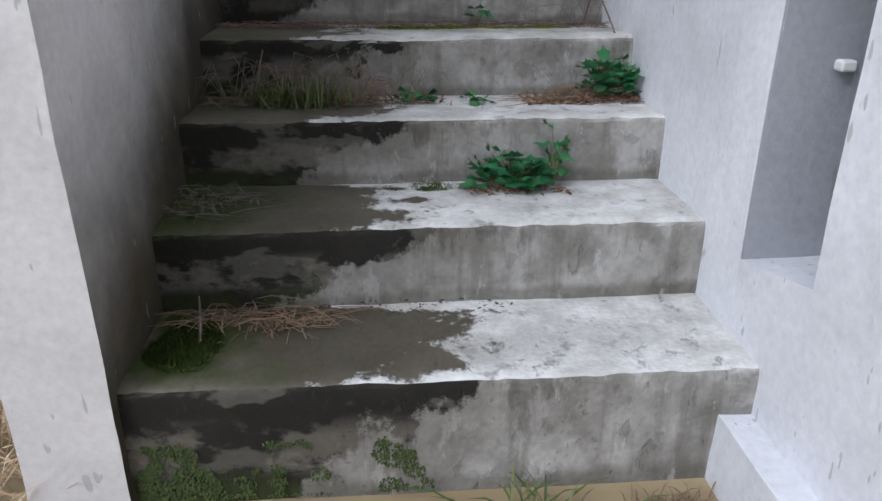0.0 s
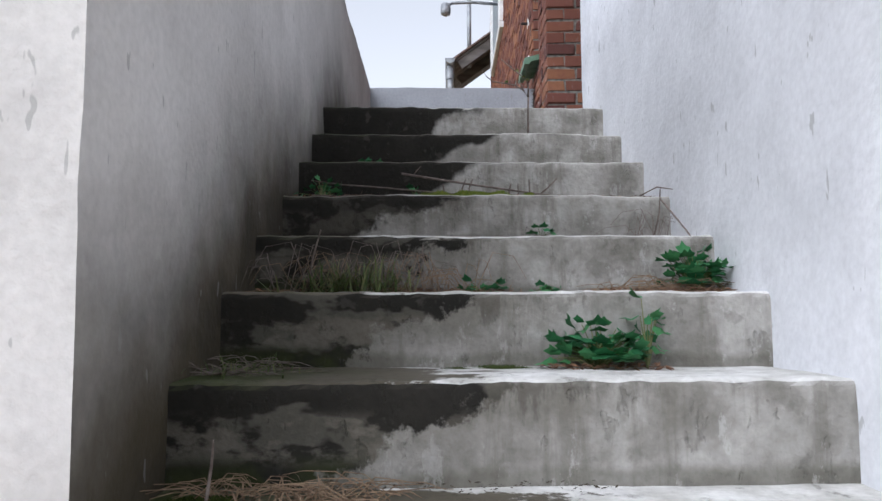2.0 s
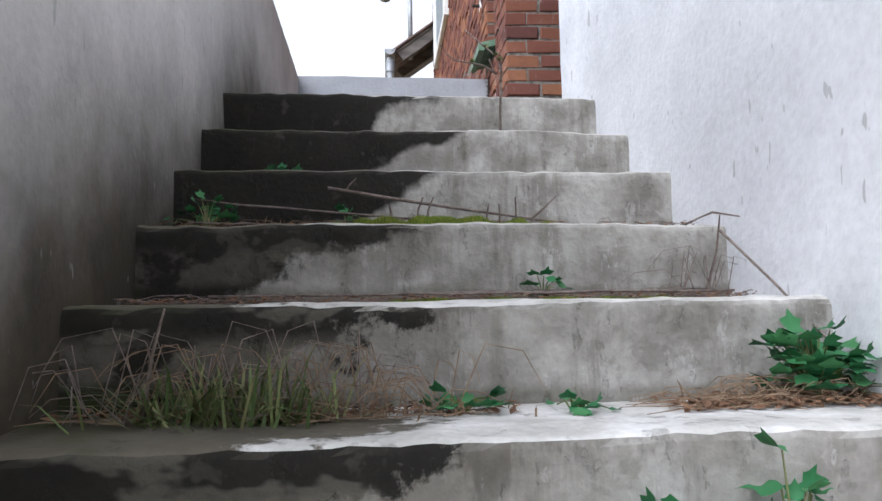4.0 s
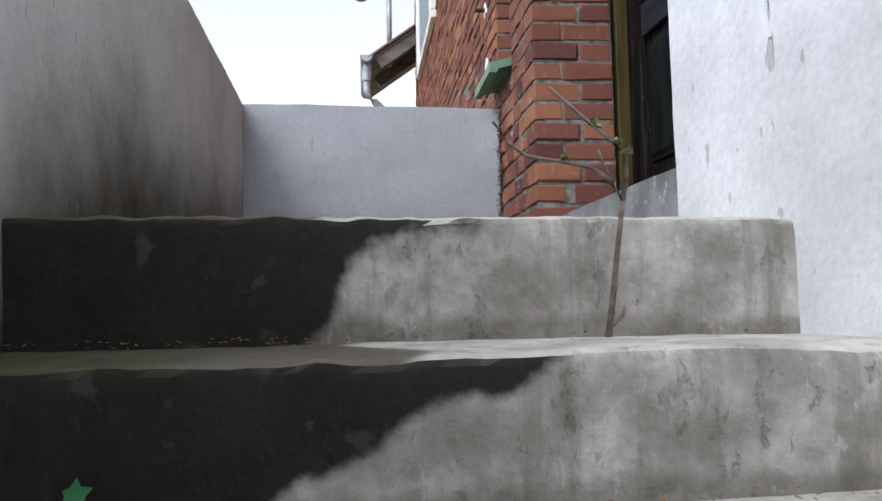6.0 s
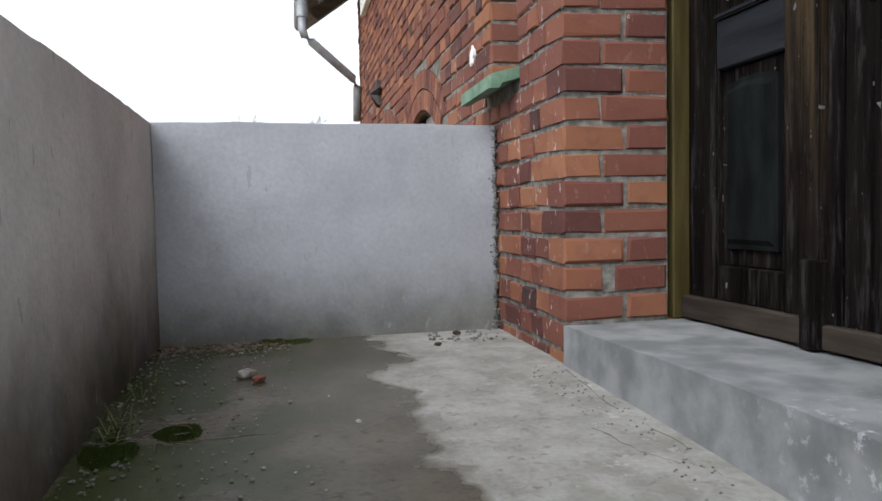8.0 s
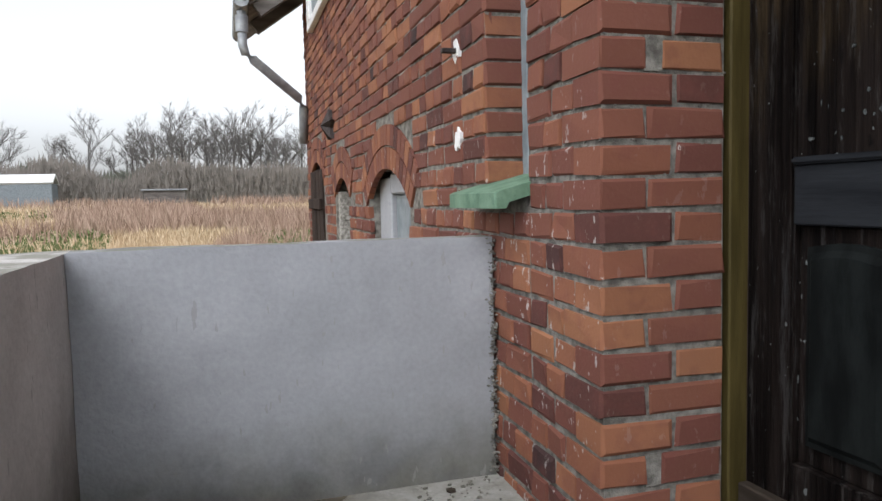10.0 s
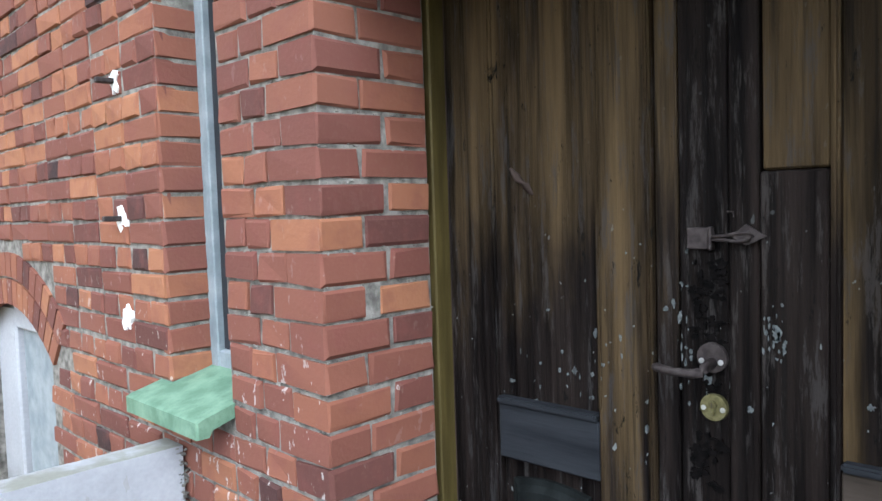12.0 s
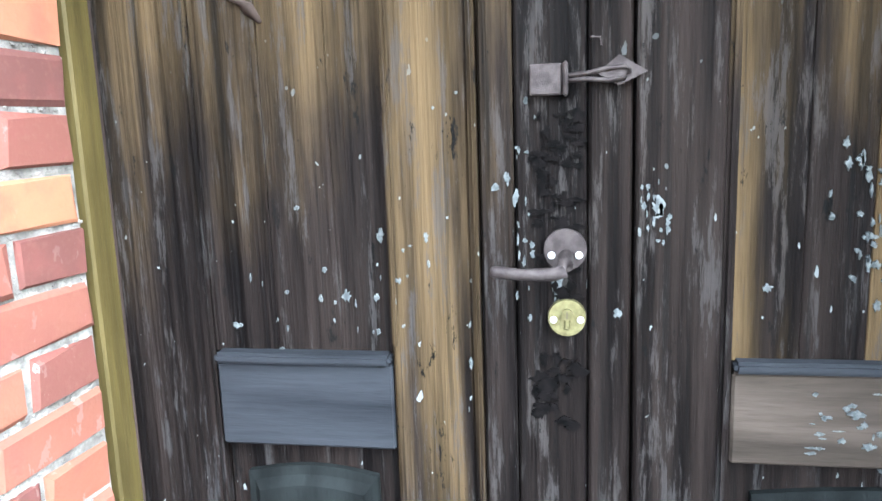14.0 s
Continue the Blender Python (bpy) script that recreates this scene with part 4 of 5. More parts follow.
def herb(name, label, x, y, z, width, height, count, size):
    ob = thing(name, label, "plant", group="weeds on the steps")
    ob.location = (x, y, z)
    leaves, stems = Heap(), Heap()
    for i in range(count):
        t, r = random.uniform(0, 2 * math.pi), math.sqrt(random.random())
        tip = Vector((math.cos(t) * r * width, math.sin(t) * r * width * 0.5, height * (1 - 0.45 * r * r) * random.uniform(0.25, 1.0)))
        stems.tube([(0, 0, -0.005), tip * 0.5 + Vector((0, 0, 0.01)), tip], [0.0018, 0.0015, 0.001], 4)
        leaf(leaves, tip, (math.cos(t), math.sin(t) - 0.6), size * random.uniform(0.6, 1.2), random.uniform(-0.9, 1.6))
    part("stalk", stems.mesh("stalk", GRASS), ob)["kind"] = "stuff"
    part("foliage", leaves.mesh("foliage", LEAF, True), ob)["kind"] = "stuff"


herb("weed", "leafy green weed growing from the stair joint", 0.335, 1.70, 0.352, 0.095, 0.10, 85, 0.034)
herb("weed", "leafy green weed growing from the stair joint", 0.445, 1.72, 0.352, 0.022, 0.17, 16, 0.034)
herb("weed", "leafy green weed beside the white wall", 0.645, 1.98, 0.515, 0.08, 0.115, 75, 0.034)
herb("weed", "small green seedling on the step", 0.115, 1.96, 0.512, 0.055, 0.035, 16, 0.026)
herb("weed", "small green seedling on the step", 0.27, 1.95, 0.512, 0.07, 0.02, 14, 0.02)
herb("weed", "small green seedling on the step", 0.325, 2.34, 0.668, 0.035, 0.06, 9, 0.028)
herb("weed", "blue-green weed by the damp wall", -0.36, 2.58, 0.83, 0.085, 0.085, 22, 0.026)
herb("weed", "blue-green weed by the damp wall", -0.235, 2.87, 0.99, 0.05, 0.05, 20, 0.022)
herb("weed", "small green seedling in the moss", -0.06, 2.60, 0.83, 0.02, 0.09, 7, 0.02)


def blade(h, base, tip, width, sag):
    base, tip = Vector(base), Vector(tip)
    d = tip - base
    side = Vector((-d.y, d.x, 0))
    side = (side.normalized() if side.length > 1e-4 else Vector((1, 0, 0))) * width
    mid = base + d * 0.55 + Vector((0, 0, sag))
    h.add([base - side, base + side, mid - side * 0.8, mid + side * 0.8, tip], [(0, 1, 3, 2), (2, 3, 4)])


def tuft(name, label, x, y, z, rx, ry, height, count, mat, width=0.002):
    h = Heap()
    for i in range(count):
        bx, by = random.gauss(0, rx * 0.45), random.gauss(0, ry * 0.45)
        lean = random.uniform(0.4, 1.5)
        t = random.uniform(0, 2 * math.pi)
        hh = height * random.uniform(0.35, 1.0)
        blade(h, (bx, by, -0.004), (bx + math.cos(t) * hh * lean, by + math.sin(t) * hh * lean * 0.5, hh * (1.2 - 0.7 * lean)), width, hh * 0.18)
    ob = part(name, h.mesh(name, mat))
    ob.location = (x, y, z)
    return tagged(ob, label, "grass", kind="stuff")


tuft("grass_tuft", "tuft of green and dying grass on a step", -0.19, 1.93, 0.512, 0.15, 0.05, 0.12, 300, GRASS, 0.0022)
tuft("grass_tuft", "dry bent stalks on the step", -0.05, 1.95, 0.512, 0.26, 0.05, 0.05, 60, STRAW, 0.0018)
tuft("grass_tuft", "dry stalks and straw along the step", -0.18, 2.53, 0.83, 0.35, 0.05, 0.04, 120, STRAW, 0.0016)
tuft("grass_tuft", "dry stalks by the white wall", 0.58, 2.0, 0.512, 0.14, 0.05, 0.05, 120, STRAW, 0.0016)
tuft("grass_tuft", "dry bent stalks on the bottom step", -0.22, 1.36, 0.175, 0.13, 0.06, 0.05, 90, STRAW, 0.0018)
tuft("grass_tuft", "dark grass by the damp wall", -0.36, 1.62, 0.352, 0.10, 0.12, 0.05, 140, GRASS, 0.0016)
tuft("grass_tuft", "thin grass at the foot of the stair", 0.28, 1.06, GROUND, 0.10, 0.04, 0.14, 40, GRASS, 0.003)
tuft("grass_tuft", "dry grass at the foot of the stair", 0.56, 1.06, GROUND, 0.12, 0.04, 0.06, 90, STRAW, 0.002)
tuft("grass_tuft", "dry grass outside the wall", -0.85, 1.25, GROUND, 0.25, 0.4, 0.22, 500, DRY_GRASS, 0.003)
tuft("grass_tuft", "sparse grass in the landing corner", -0.40, 4.68, 1.39, 0.05, 0.12, 0.10, 26, GRASS, 0.002)
tuft("grass_tuft", "sparse grass along the damp wall", -0.42, 5.3, 1.40, 0.05, 0.5, 0.06, 40, GRASS, 0.0016)


def tangle(label, x0, x1, y, z, depth, high, count, mat=STRAW):
    """Bent dead stalks lying over one another."""
    h = Heap()
    for i in range(count):
        p = Vector((random.uniform(x0, x1), y + random.uniform(-depth, depth), z + 0.003))
        t, l = random.gauss(0.0, 0.6) + random.choice((0, math.pi)), random.uniform(0.05, 0.16)
        d, up = Vector((math.cos(t), 0.5 * math.sin(t), 0)), high * random.random() ** 1.6
        h.tube([p, p + d * l * 0.35 + Vector((0, 0, up)), p + d * l * 0.75 + Vector((0, random.uniform(-0.01, 0.01), up * 0.9)), p + d * l + Vector((0, 0, up * random.uniform(0.1, 0.7)))], [0.0011, 0.0010, 0.0008, 0.0005], 3)
    return tagged(part("dead_stalks", h.mesh("dead_stalks", mat)), label, "dead grass", kind="stuff")


tangle("tangle of bent dead stalks on the step", -0.34, 0.10, 1.95, 0.512, 0.035, 0.10, 110)
tangle("dark bent stems on the step", -0.40, 0.0, 1.95, 0.512, 0.035, 0.13, 60, TWIG)
tangle("tangle of bent dead stalks on the bottom step", -0.38, -0.04, 1.38, 0.175, 0.04, 0.035, 75)
tangle("dead stalks under the weed by the wall", 0.44, 0.70, 1.96, 0.512, 0.04, 0.045, 110)
tangle("dead stalks along the damp wall", -0.43, -0.30, 1.62, 0.352, 0.08, 0.03, 40, TWIG)
tangle("dead stalks in the mossy joint", -0.44, 0.30, 2.60, 0.828, 0.03, 0.03, 110)
tangle("dead stems in the mossy joint", 0.0, 0.72, 2.58, 0.828, 0.04, 0.025, 90, TWIG)
tangle("dead stems along the step joint", -0.42, 0.72, 2.31, 0.668, 0.04, 0.02, 120, TWIG)
tangle("dry twiggy stems against the white wall", 0.60, 0.70, 2.34, 0.668, 0.03, 0.11, 26, TWIG)
tangle("dead stalks in the landing corner", -0.44, -0.20, 4.65, 1.385, 0.10, 0.025, 40, TWIG)


def litter(name, label, x0, x1, y, z, depth, count, size, mat, flat=True):
    h = Heap()
    for i in range(count):
        c = Vector((random.uniform(x0, x1), y + random.uniform(0, depth), z + random.uniform(0.001, 0.012)))
        t, s = random.uniform(0, 6.28), size * random.uniform(0.4, 1.2)
        a, b = Vector((math.cos(t), math.sin(t), random.uniform(-0.4, 0.4))) * s, Vector((-math.sin(t), math.cos(t), random.uniform(-0.4, 0.4))) * s * 0.5
        h.add([c - a, c - b * 0.8, c + a, c + b, c + Vector((0, 0, s * 0.25))], [(0, 1, 4), (1, 2, 4), (2, 3, 4), (3, 0, 4)])
    return tagged(part(name, h.mesh(name, mat)), label, "litter", kind="stuff")


litter("leaf_litter", "dead brown leaves under the weed", 0.22, 0.47, 1.64, 0.353, 0.08, 140, 0.010, LITTER)
litter("leaf_litter", "dead brown leaves along the step", 0.40, 0.72, 1.90, 0.513, 0.12, 330, 0.011, LITTER)
litter("leaf_litter", "dead stalks and leaves along the step", -0.42, 0.20, 1.92, 0.513, 0.11, 330, 0.010, LITTER)
litter("leaf_litter", "dark litter in the step joint", -0.44, 0.72, 2.24, 0.669, 0.14, 900, 0.007, LITTER)
litter("leaf_litter", "dark litter in the step joint", -0.44, 0.74, 2.47, 0.828, 0.18, 1300, 0.008, LITTER)
litter("leaf_litter", "dark litter in the step joint", -0.44, 0.30, 1.40, 0.175, 0.05, 150, 0.006, SOIL)
litter("leaf_litter", "scattered litter on the step", -0.44, 0.7, 2.88, 0.99, 0.05, 160, 0.005, LITTER)
litter("leaf_litter", "scattered litter on the step", -0.44, 0.7, 3.17, 1.156, 0.06, 160, 0.005, LITTER)
litter("leaf_litter", "crumbs along the landing wall", -0.45, 0.0, 5.52, 1.408, 0.18, 300, 0.008, LITTER)
litter("leaf_litter", "crumbs along the landing wall", -0.45, -0.34, 3.6, 1.36, 1.9, 300, 0.008, SOIL)


def moss(name, x0, x1, y0, y1, z, height, count, mat=MOSS):
    """A cushion of short moss threads."""
    h = Heap()
    for i in range(count):
        u, v = random.random(), random.random()
        x, y = x0 + (x1 - x0) * u, y0 + (y1 - y0) * v
        edge = 1.0 - ((2 * u - 1) ** 2 + (2 * v - 1) ** 2) + 0.55 * noise.noise(Vector((x * 14, y * 14, z + 5)))
        if edge < 0:
            continue
        edge = min(1.0, edge * 2.5)
        lump = 0.5 + 0.7 * noise.noise(Vector((x * 22, y * 22, z)))
        hh = height * max(0.12, edge * lump)
        dx, dy = random.uniform(-0.008, 0.008), random.uniform(-0.008, 0.004)
        s = random.uniform(0.0015, 0.0035)
        h.add([Vector((x - s, y, z - 0.002)), Vector((x + s, y - s, z - 0.002)), Vector((x + dx, y + dy, z + hh))], [(0, 1, 2)])
    return tagged(part(name, h.mesh(name, mat)), "dark green moss cushion on damp concrete" if mat is MOSS_DARK else "bright green moss cushion on the concrete", "moss", kind="stuff")


moss("moss", -0.12, 0.36, 2.43, 2.61, 0.83, 0.030, 14000)
moss("moss", 0.36, 0.46, 2.52, 2.60, 0.83, 0.026, 1500)
moss("moss", -0.02, 0.62, 2.24, 2.32, 0.67, 0.010, 3000)
moss("moss", 0.0, 0.24, 1.68, 1.76, 0.352, 0.012, 1800, MOSS_DARK)
moss("moss", -0.44, -0.29, 1.2, 1.40, 0.176, 0.018, 3500, MOSS_DARK)
moss("moss", -0.44, -0.33, 4.48, 4.64, 1.385, 0.026, 2600, MOSS_DARK)
moss("moss", -0.32, -0.21, 4.60, 4.69, 1.387, 0.026, 2200, MOSS_DARK)
moss("moss", -0.46, -0.33, 3.75, 5.5, 1.366, 0.018, 8000, MOSS_DARK)
moss("moss", -0.46, -0.28, 3.58, 4.3, 1.352, 0.012, 6000, MOSS_DARK)
moss("moss", -0.12, 0.10, 5.62, 5.71, 1.405, 0.025, 2500, MOSS_DARK)
moss("moss", -0.42, -0.05, 5.50, 5.72, 1.402, 0.014, 2500, MOSS_DARK)

# long twig, thin sticks and dead stubs on the fifth step
twig = thing("twig", "long dry grey twig lying across the step", "twig")
h = Heap()
h.tube([(-0.10, 2.62, 0.935), (0.02, 2.60, 0.912), (0.16, 2.585, 0.888), (0.33, 2.57, 0.862), (0.50, 2.56, 0.838)], [0.0042, 0.0042, 0.0036, 0.003, 0.002], 7)
part("stick", h.mesh("stick", TWIG, True), twig)
h = Heap()
h.tube([(0.36, 2.57, 0.858), (0.385, 2.55, 0.88), (0.41, 2.54, 0.905)], [0.003, 0.0025, 0.0015], 5)
part("side_shoot", h.mesh("side_shoot", TWIG), twig)
h = Heap()
h.tube([(-0.06, 2.612, 0.928), (-0.05, 2.60, 0.94), (-0.035, 2.60, 0.955)], [0.002, 0.002, 0.001], 5)
part("side_shoot", h.mesh("side_shoot", TWIG), twig)
for x0, x1, y, z in ((-0.40, 0.3, 2.60, 0.905), (-0.3, 0.55, 2.31, 0.685), (0.05, 0.68, 2.27, 0.683), (-0.38, -0.1, 2.5, 0.84)):
    h = Heap()
    pts = [(x0 + (x1 - x0) * t, y + random.uniform(-0.01, 0.01), z - (z - 0.834 if z > 0.8 else 0.0) * t * 0.9 + random.uniform(-0.002, 0.003)) for t in np.linspace(0, 1, 8)]
    h.tube(pts, [0.0025] * 8, 5)
    tagged(part("thin_stick", h.mesh("thin_stick", TWIG, True)), "thin dry stick on the step", "twig", group="thin sticks")
for i in range(14):
    x = 0.05 + 0.024 * i + random.uniform(-0.01, 0.01)
    h = Heap()
    top = random.choice((0.02, 0.025, 0.03, 0.06, 0.075))
    h.tube([(x, 2.57, 0.83), (x + random.uniform(-0.005, 0.005), 2.565, 0.83 + top * 0.6), (x + random.uniform(-0.01, 0.01), 2.56, 0.83 + top)], [0.0028, 0.0025, 0.0018], 5)
    tagged(part("dead_stub", h.mesh("dead_stub", TWIG)), "dead upright plant stub in the moss", "twig", group="dead stubs")

# sapling rooted in the top step
sapling = thing("sapling", "bare forked sapling growing from the stair joint", "sapling")
B = Vector((0.405, 3.20, 1.155))
h = Heap()
h.tube([B, B + Vector((0.003, -0.02, 0.07)), B + Vector((-0.001, -0.05, 0.125)), B + Vector((-0.004, -0.085, 0.195))], [0.0054, 0.0044, 0.004, 0.0036], 7)
part("stem", h.mesh("stem", TWIG, True), sapling)
for pts, r in (([(-0.004, -0.085, 0.195), (-0.006, -0.105, 0.225), (-0.014, -0.125, 0.247), (-0.035, -0.13, 0.268), (-0.075, -0.13, 0.300), (-0.119, -0.13, 0.338)], 0.0038), ([(-0.004, -0.085, 0.195), (-0.03, -0.10, 0.222), (-0.06, -0.11, 0.236), (-0.10, -0.12, 0.240), (-0.15, -0.125, 0.246), (-0.175, -0.13, 0.262), (-0.195, -0.13, 0.290)], 0.0034), ([(-0.022, -0.097, 0.215), (-0.035, -0.10, 0.24), (-0.043, -0.10, 0.262)], 0.0024), ([(0.002, -0.015, 0.02), (0.016, -0.02, 0.034), (0.02, -0.02, 0.05)], 0.003)):
    h = Heap()
    n = len(pts)
    h.tube([B + Vector(p) for p in pts], [r * (1 - 0.55 * i / n) for i in range(n)], 6)
    part("branch", h.mesh("branch", TWIG, True), sapling)
for p in ((-0.03, -0.13, 0.262), (-0.016, -0.127, 0.25), (-0.055, -0.13, 0.285), (-0.1, -0.12, 0.242)):
    h = Heap()
    for i in range(4):
        leaf(h, B + Vector(p), (random.uniform(-1, 1), random.uniform(-1, 1)), 0.013, random.uniform(0, 1))
    part("bud", h.mesh("bud", GRASS), sapling, "small green bud")
# dry stalks against the white wall
for pts in ([(0.66, 2.36, 0.67), (0.675, 2.33, 0.76), (0.67, 2.3, 0.83)], [(0.63, 2.37, 0.82), (0.67, 2.33, 0.84), (0.70, 2.28, 0.825)], [(0.67, 2.30, 0.80), (0.69, 2.15, 0.69), (0.70, 2.0, 0.58)], [(-0.30, 1.94, 0.52), (-0.28, 1.9, 0.6), (-0.26, 1.88, 0.66)], [(-0.34, 1.3, 0.18), (-0.335, 1.31, 0.24), (-0.33, 1.3, 0.28)]):
    h = Heap()
    h.tube(pts, [0.003, 0.0025, 0.0015], 5)
    tagged(part("dry_stalk", h.mesh("dry_stalk", TWIG)), "dry stalk leaning beside the wall", "twig", group="dry stalks")


# pebbles, grit and a few larger stones on the landing
def pebble(h, c, s):
    bm = bmesh.new()
    bmesh.ops.create_icosphere(bm, subdivisions=1, radius=s)
    idx = {}
    out = []
    for i, v in enumerate(bm.verts):
        idx[v] = i
        out.append(Vector(c) + Vector((v.co.x * 1.2, v.co.y, v.co.z * 0.7)) * random.uniform(0.7, 1.15))
    h.add(out, [tuple(idx[v] for v in f.verts) for f in bm.faces])
    bm.free()


grit = Heap()
for i in range(420):
    y = 3.6 + 2.08 * random.random()
    x = -0.44 + abs(random.gauss(0, 0.22))
    if x > 0.6:
        continue
    pebble(grit, (x, y, 1.348 + 0.062 * min(1.0, (y - 3.5) / 1.6)), random.choice((0.002, 0.003, 0.003, 0.005)))
for i in range(330):
    x, y = random.uniform(-0.45, 0.02), 5.70 - abs(random.gauss(0, 0.11))
    pebble(grit, (x, y, 1.409), random.choice((0.002, 0.003, 0.004, 0.007)))
for i in range(200):
    y = random.uniform(3.6, 5.5)
    pebble(grit, (-0.45 + abs(random.gauss(0, 0.07)), y, 1.349 + 0.062 * min(1.0, max(0.0, (y - 3.5) / 1.6))), random.choice((0.002, 0.003, 0.005)))
for i in range(70):
    pebble(grit, (random.uniform(0.5, 0.77), random.uniform(5.45, 5.7), 1.411), random.choice((0.003, 0.005, 0.008)))
for i in range(90):
    y = random.uniform(4.0, 5.0)
    pebble(grit, (0.70 + random.uniform(-0.05, 0.07), y, 1.348 + 0.062 * min(1.0, (y - 3.5) / 1.6)), 0.003)
tagged(part("grit", grit.mesh("grit", GRIT)), "pale grit and crumbs scattered on the landing", "grit", kind="stuff")
for x, y, s, m, lab in ((-0.13, 5.10, 0.028, STONE, "grey stone lying on the wet landing"), (-0.10, 5.04, 0.02, BRICK, "broken red brick chip on the wet landing"), (0.62, 5.62, 0.016, SOIL, "dark lump beside the parapet"), (0.50, 5.42, 0.012, SOIL, "dark lump on the dry landing"), (-0.40, 3.72, 0.02, BRICK, "broken red brick chip by the wall"), (0.13, 4.62, 0.007, STONE, "small pale pebble on the landing"), (0.22, 3.95, 0.007, STONE, "small pale pebble on the landing")):
    h = Heap()
    pebble(h, (0, 0, 0), s)
    ob = part("stone", h.mesh("stone", m))
    ob.location = (x, y, 1.347 + 0.062 * min(1.0, max(0, (y - 3.5) / 1.6)) + s * 0.4)
    tagged(ob, lab, "stone")

# ---- the field and far trees ----
grassland, weeds, green = Heap(), Heap(), Heap()
for i in range(64000):
    d = 9 + 56 * random.random() ** 1.5
    x = random.uniform(-0.62 * d, 0.16 * d)
    if x > 0.0 and d < 11.5:
        continue
    n = noise.noise(Vector((x * 0.13, d * 0.13, 4)))
    z = ground_z(x, d)
    if (n > 0.3 or ((x + 6.2) / 3.0) ** 2 + ((d - 35) / 9) ** 2 < 1 + n) and random.random() < 0.85:
        tall, heap = random.uniform(0.08, 0.2), green
    elif noise.noise(Vector((x * 0.1, d * 0.1, 9))) > 0.02 and d > 24:
        tall, heap = random.uniform(0.4, 1.1), weeds
    else:
        tall, heap = random.uniform(0.1, 0.5) + 0.35 * max(0, noise.noise(Vector((x * 0.9, d * 0.9, 2)))), grassland
    t = random.uniform(0, 6.28)
    lean = tall * random.uniform(0.05, 0.6)
    w = 0.004 + 0.0006 * d
    for k in range(2):
        bx, by = x + random.uniform(-0.15, 0.15), d + random.uniform(-0.15, 0.15)
        heap.add([Vector((bx - w, by, z - 0.02)), Vector((bx + w, by, z - 0.02)), Vector((bx + math.cos(t) * lean, by + math.sin(t) * lean, z + tall * random.uniform(0.7, 1)))], [(0, 1, 2)])
tagged(part("field_grass", grassland.mesh("field_grass", DRY_GRASS)), "tall dry straw-coloured grass of the field", "grass", kind="stuff")
tagged(part("field_weeds", weeds.mesh("field_weeds", WEEDS)), "reddish brown dead weeds of the field", "weeds", kind="stuff")
tagged(part("field_green", green.mesh("field_green", GRASS)), "low green grass patch of the field", "grass", kind="stuff")


def bare_tree(seed, height):
    rnd = random.Random(seed)
    trunk, crown = Heap(), Heap()
    trunk.tube([(0, 0, -0.3), (0.1, 0, height * 0.25), (0.0, 0.1, height * 0.5), (0.1, 0.1, height * 0.72)], [height * 0.018, height * 0.015, height * 0.011, height * 0.006], 7)

    def grow(p, d, length, r, depth):
        mid = p + d * length * 0.5 + Vector((rnd.uniform(-1, 1), rnd.uniform(-1, 1), rnd.uniform(0, 1))) * length * 0.09
        end = p + d * length
        crown.tube([p, mid, end], [r, r * 0.8, r * 0.55], 4 if depth > 1 else 3)
        if depth == 0:
            return
        for k in range(rnd.choice((3, 4)) if depth > 1 else 7):
            a = Vector((rnd.uniform(-1, 1), rnd.uniform(-1, 1), rnd.uniform(-0.1, 0.9)))
            nd = (d * 0.9 + a * 0.75).normalized()
            grow(p + d * length * rnd.uniform(0.45, 1.0), nd, length * rnd.uniform(0.5, 0.72), r * 0.55, depth - 1)

    for k in range(9):
        z = height * rnd.uniform(0.25, 0.72)
        t = rnd.uniform(0, 6.28)
        d = Vector((math.cos(t) * 0.75, math.sin(t) * 0.75, rnd.uniform(0.5, 1.3))).normalized()
        grow(Vector((0, 0, z)), d, height * rnd.uniform(0.2, 0.3), height * 0.006, 3)
    root = thing("bare_tree", "bare winter tree at the edge of the field", "tree", group="trees along the field")
    part("trunk", trunk.mesh("trunk", BARK), root)
    part("crown", crown.mesh("crown", BARK), root)
    return root


models = [bare_tree(s, 10.0) for s in (3, 8, 15)]
spots = [(-9.3, 72, 0.95), (-19, 80, 1.1), (-24, 78, 0.9), (-6.2, 76, 0.92), (-4.3, 74, 0.95), (-3.0, 80, 1.12), (-1.2, 75, 1.02), (0.4, 78, 1.1), (1.6, 74, 0.98), (2.8, 79, 1.12), (4.2, 75, 1.0), (5.4, 78, 1.05), (6.6, 74, 0.9), (8, 79, 1.0), (-13, 88, 0.85), (-15, 84, 0.8), (-5, 86, 1.05), (1, 88, 1.15), (4, 86, 1.1), (-28, 82, 0.9), (-2, 90, 1.1), (-8, 90, 0.9), (7, 88, 1.0), (10, 82, 1.0)]
for i, (x, y, s) in enumerate(spots):
    m = pose(x, y, ground_z(x, y) - 0.2, 0, 0, i * 67)
    if i < 3:
        models[i].matrix_world = m @ Matrix.Diagonal((s * 0.88, s * 0.88, s * 0.84, 1))
    else:
        ob = copy_thing(models[i % 3], m)
        ob.scale = (s * 0.88, s * 0.88, s * 0.84)
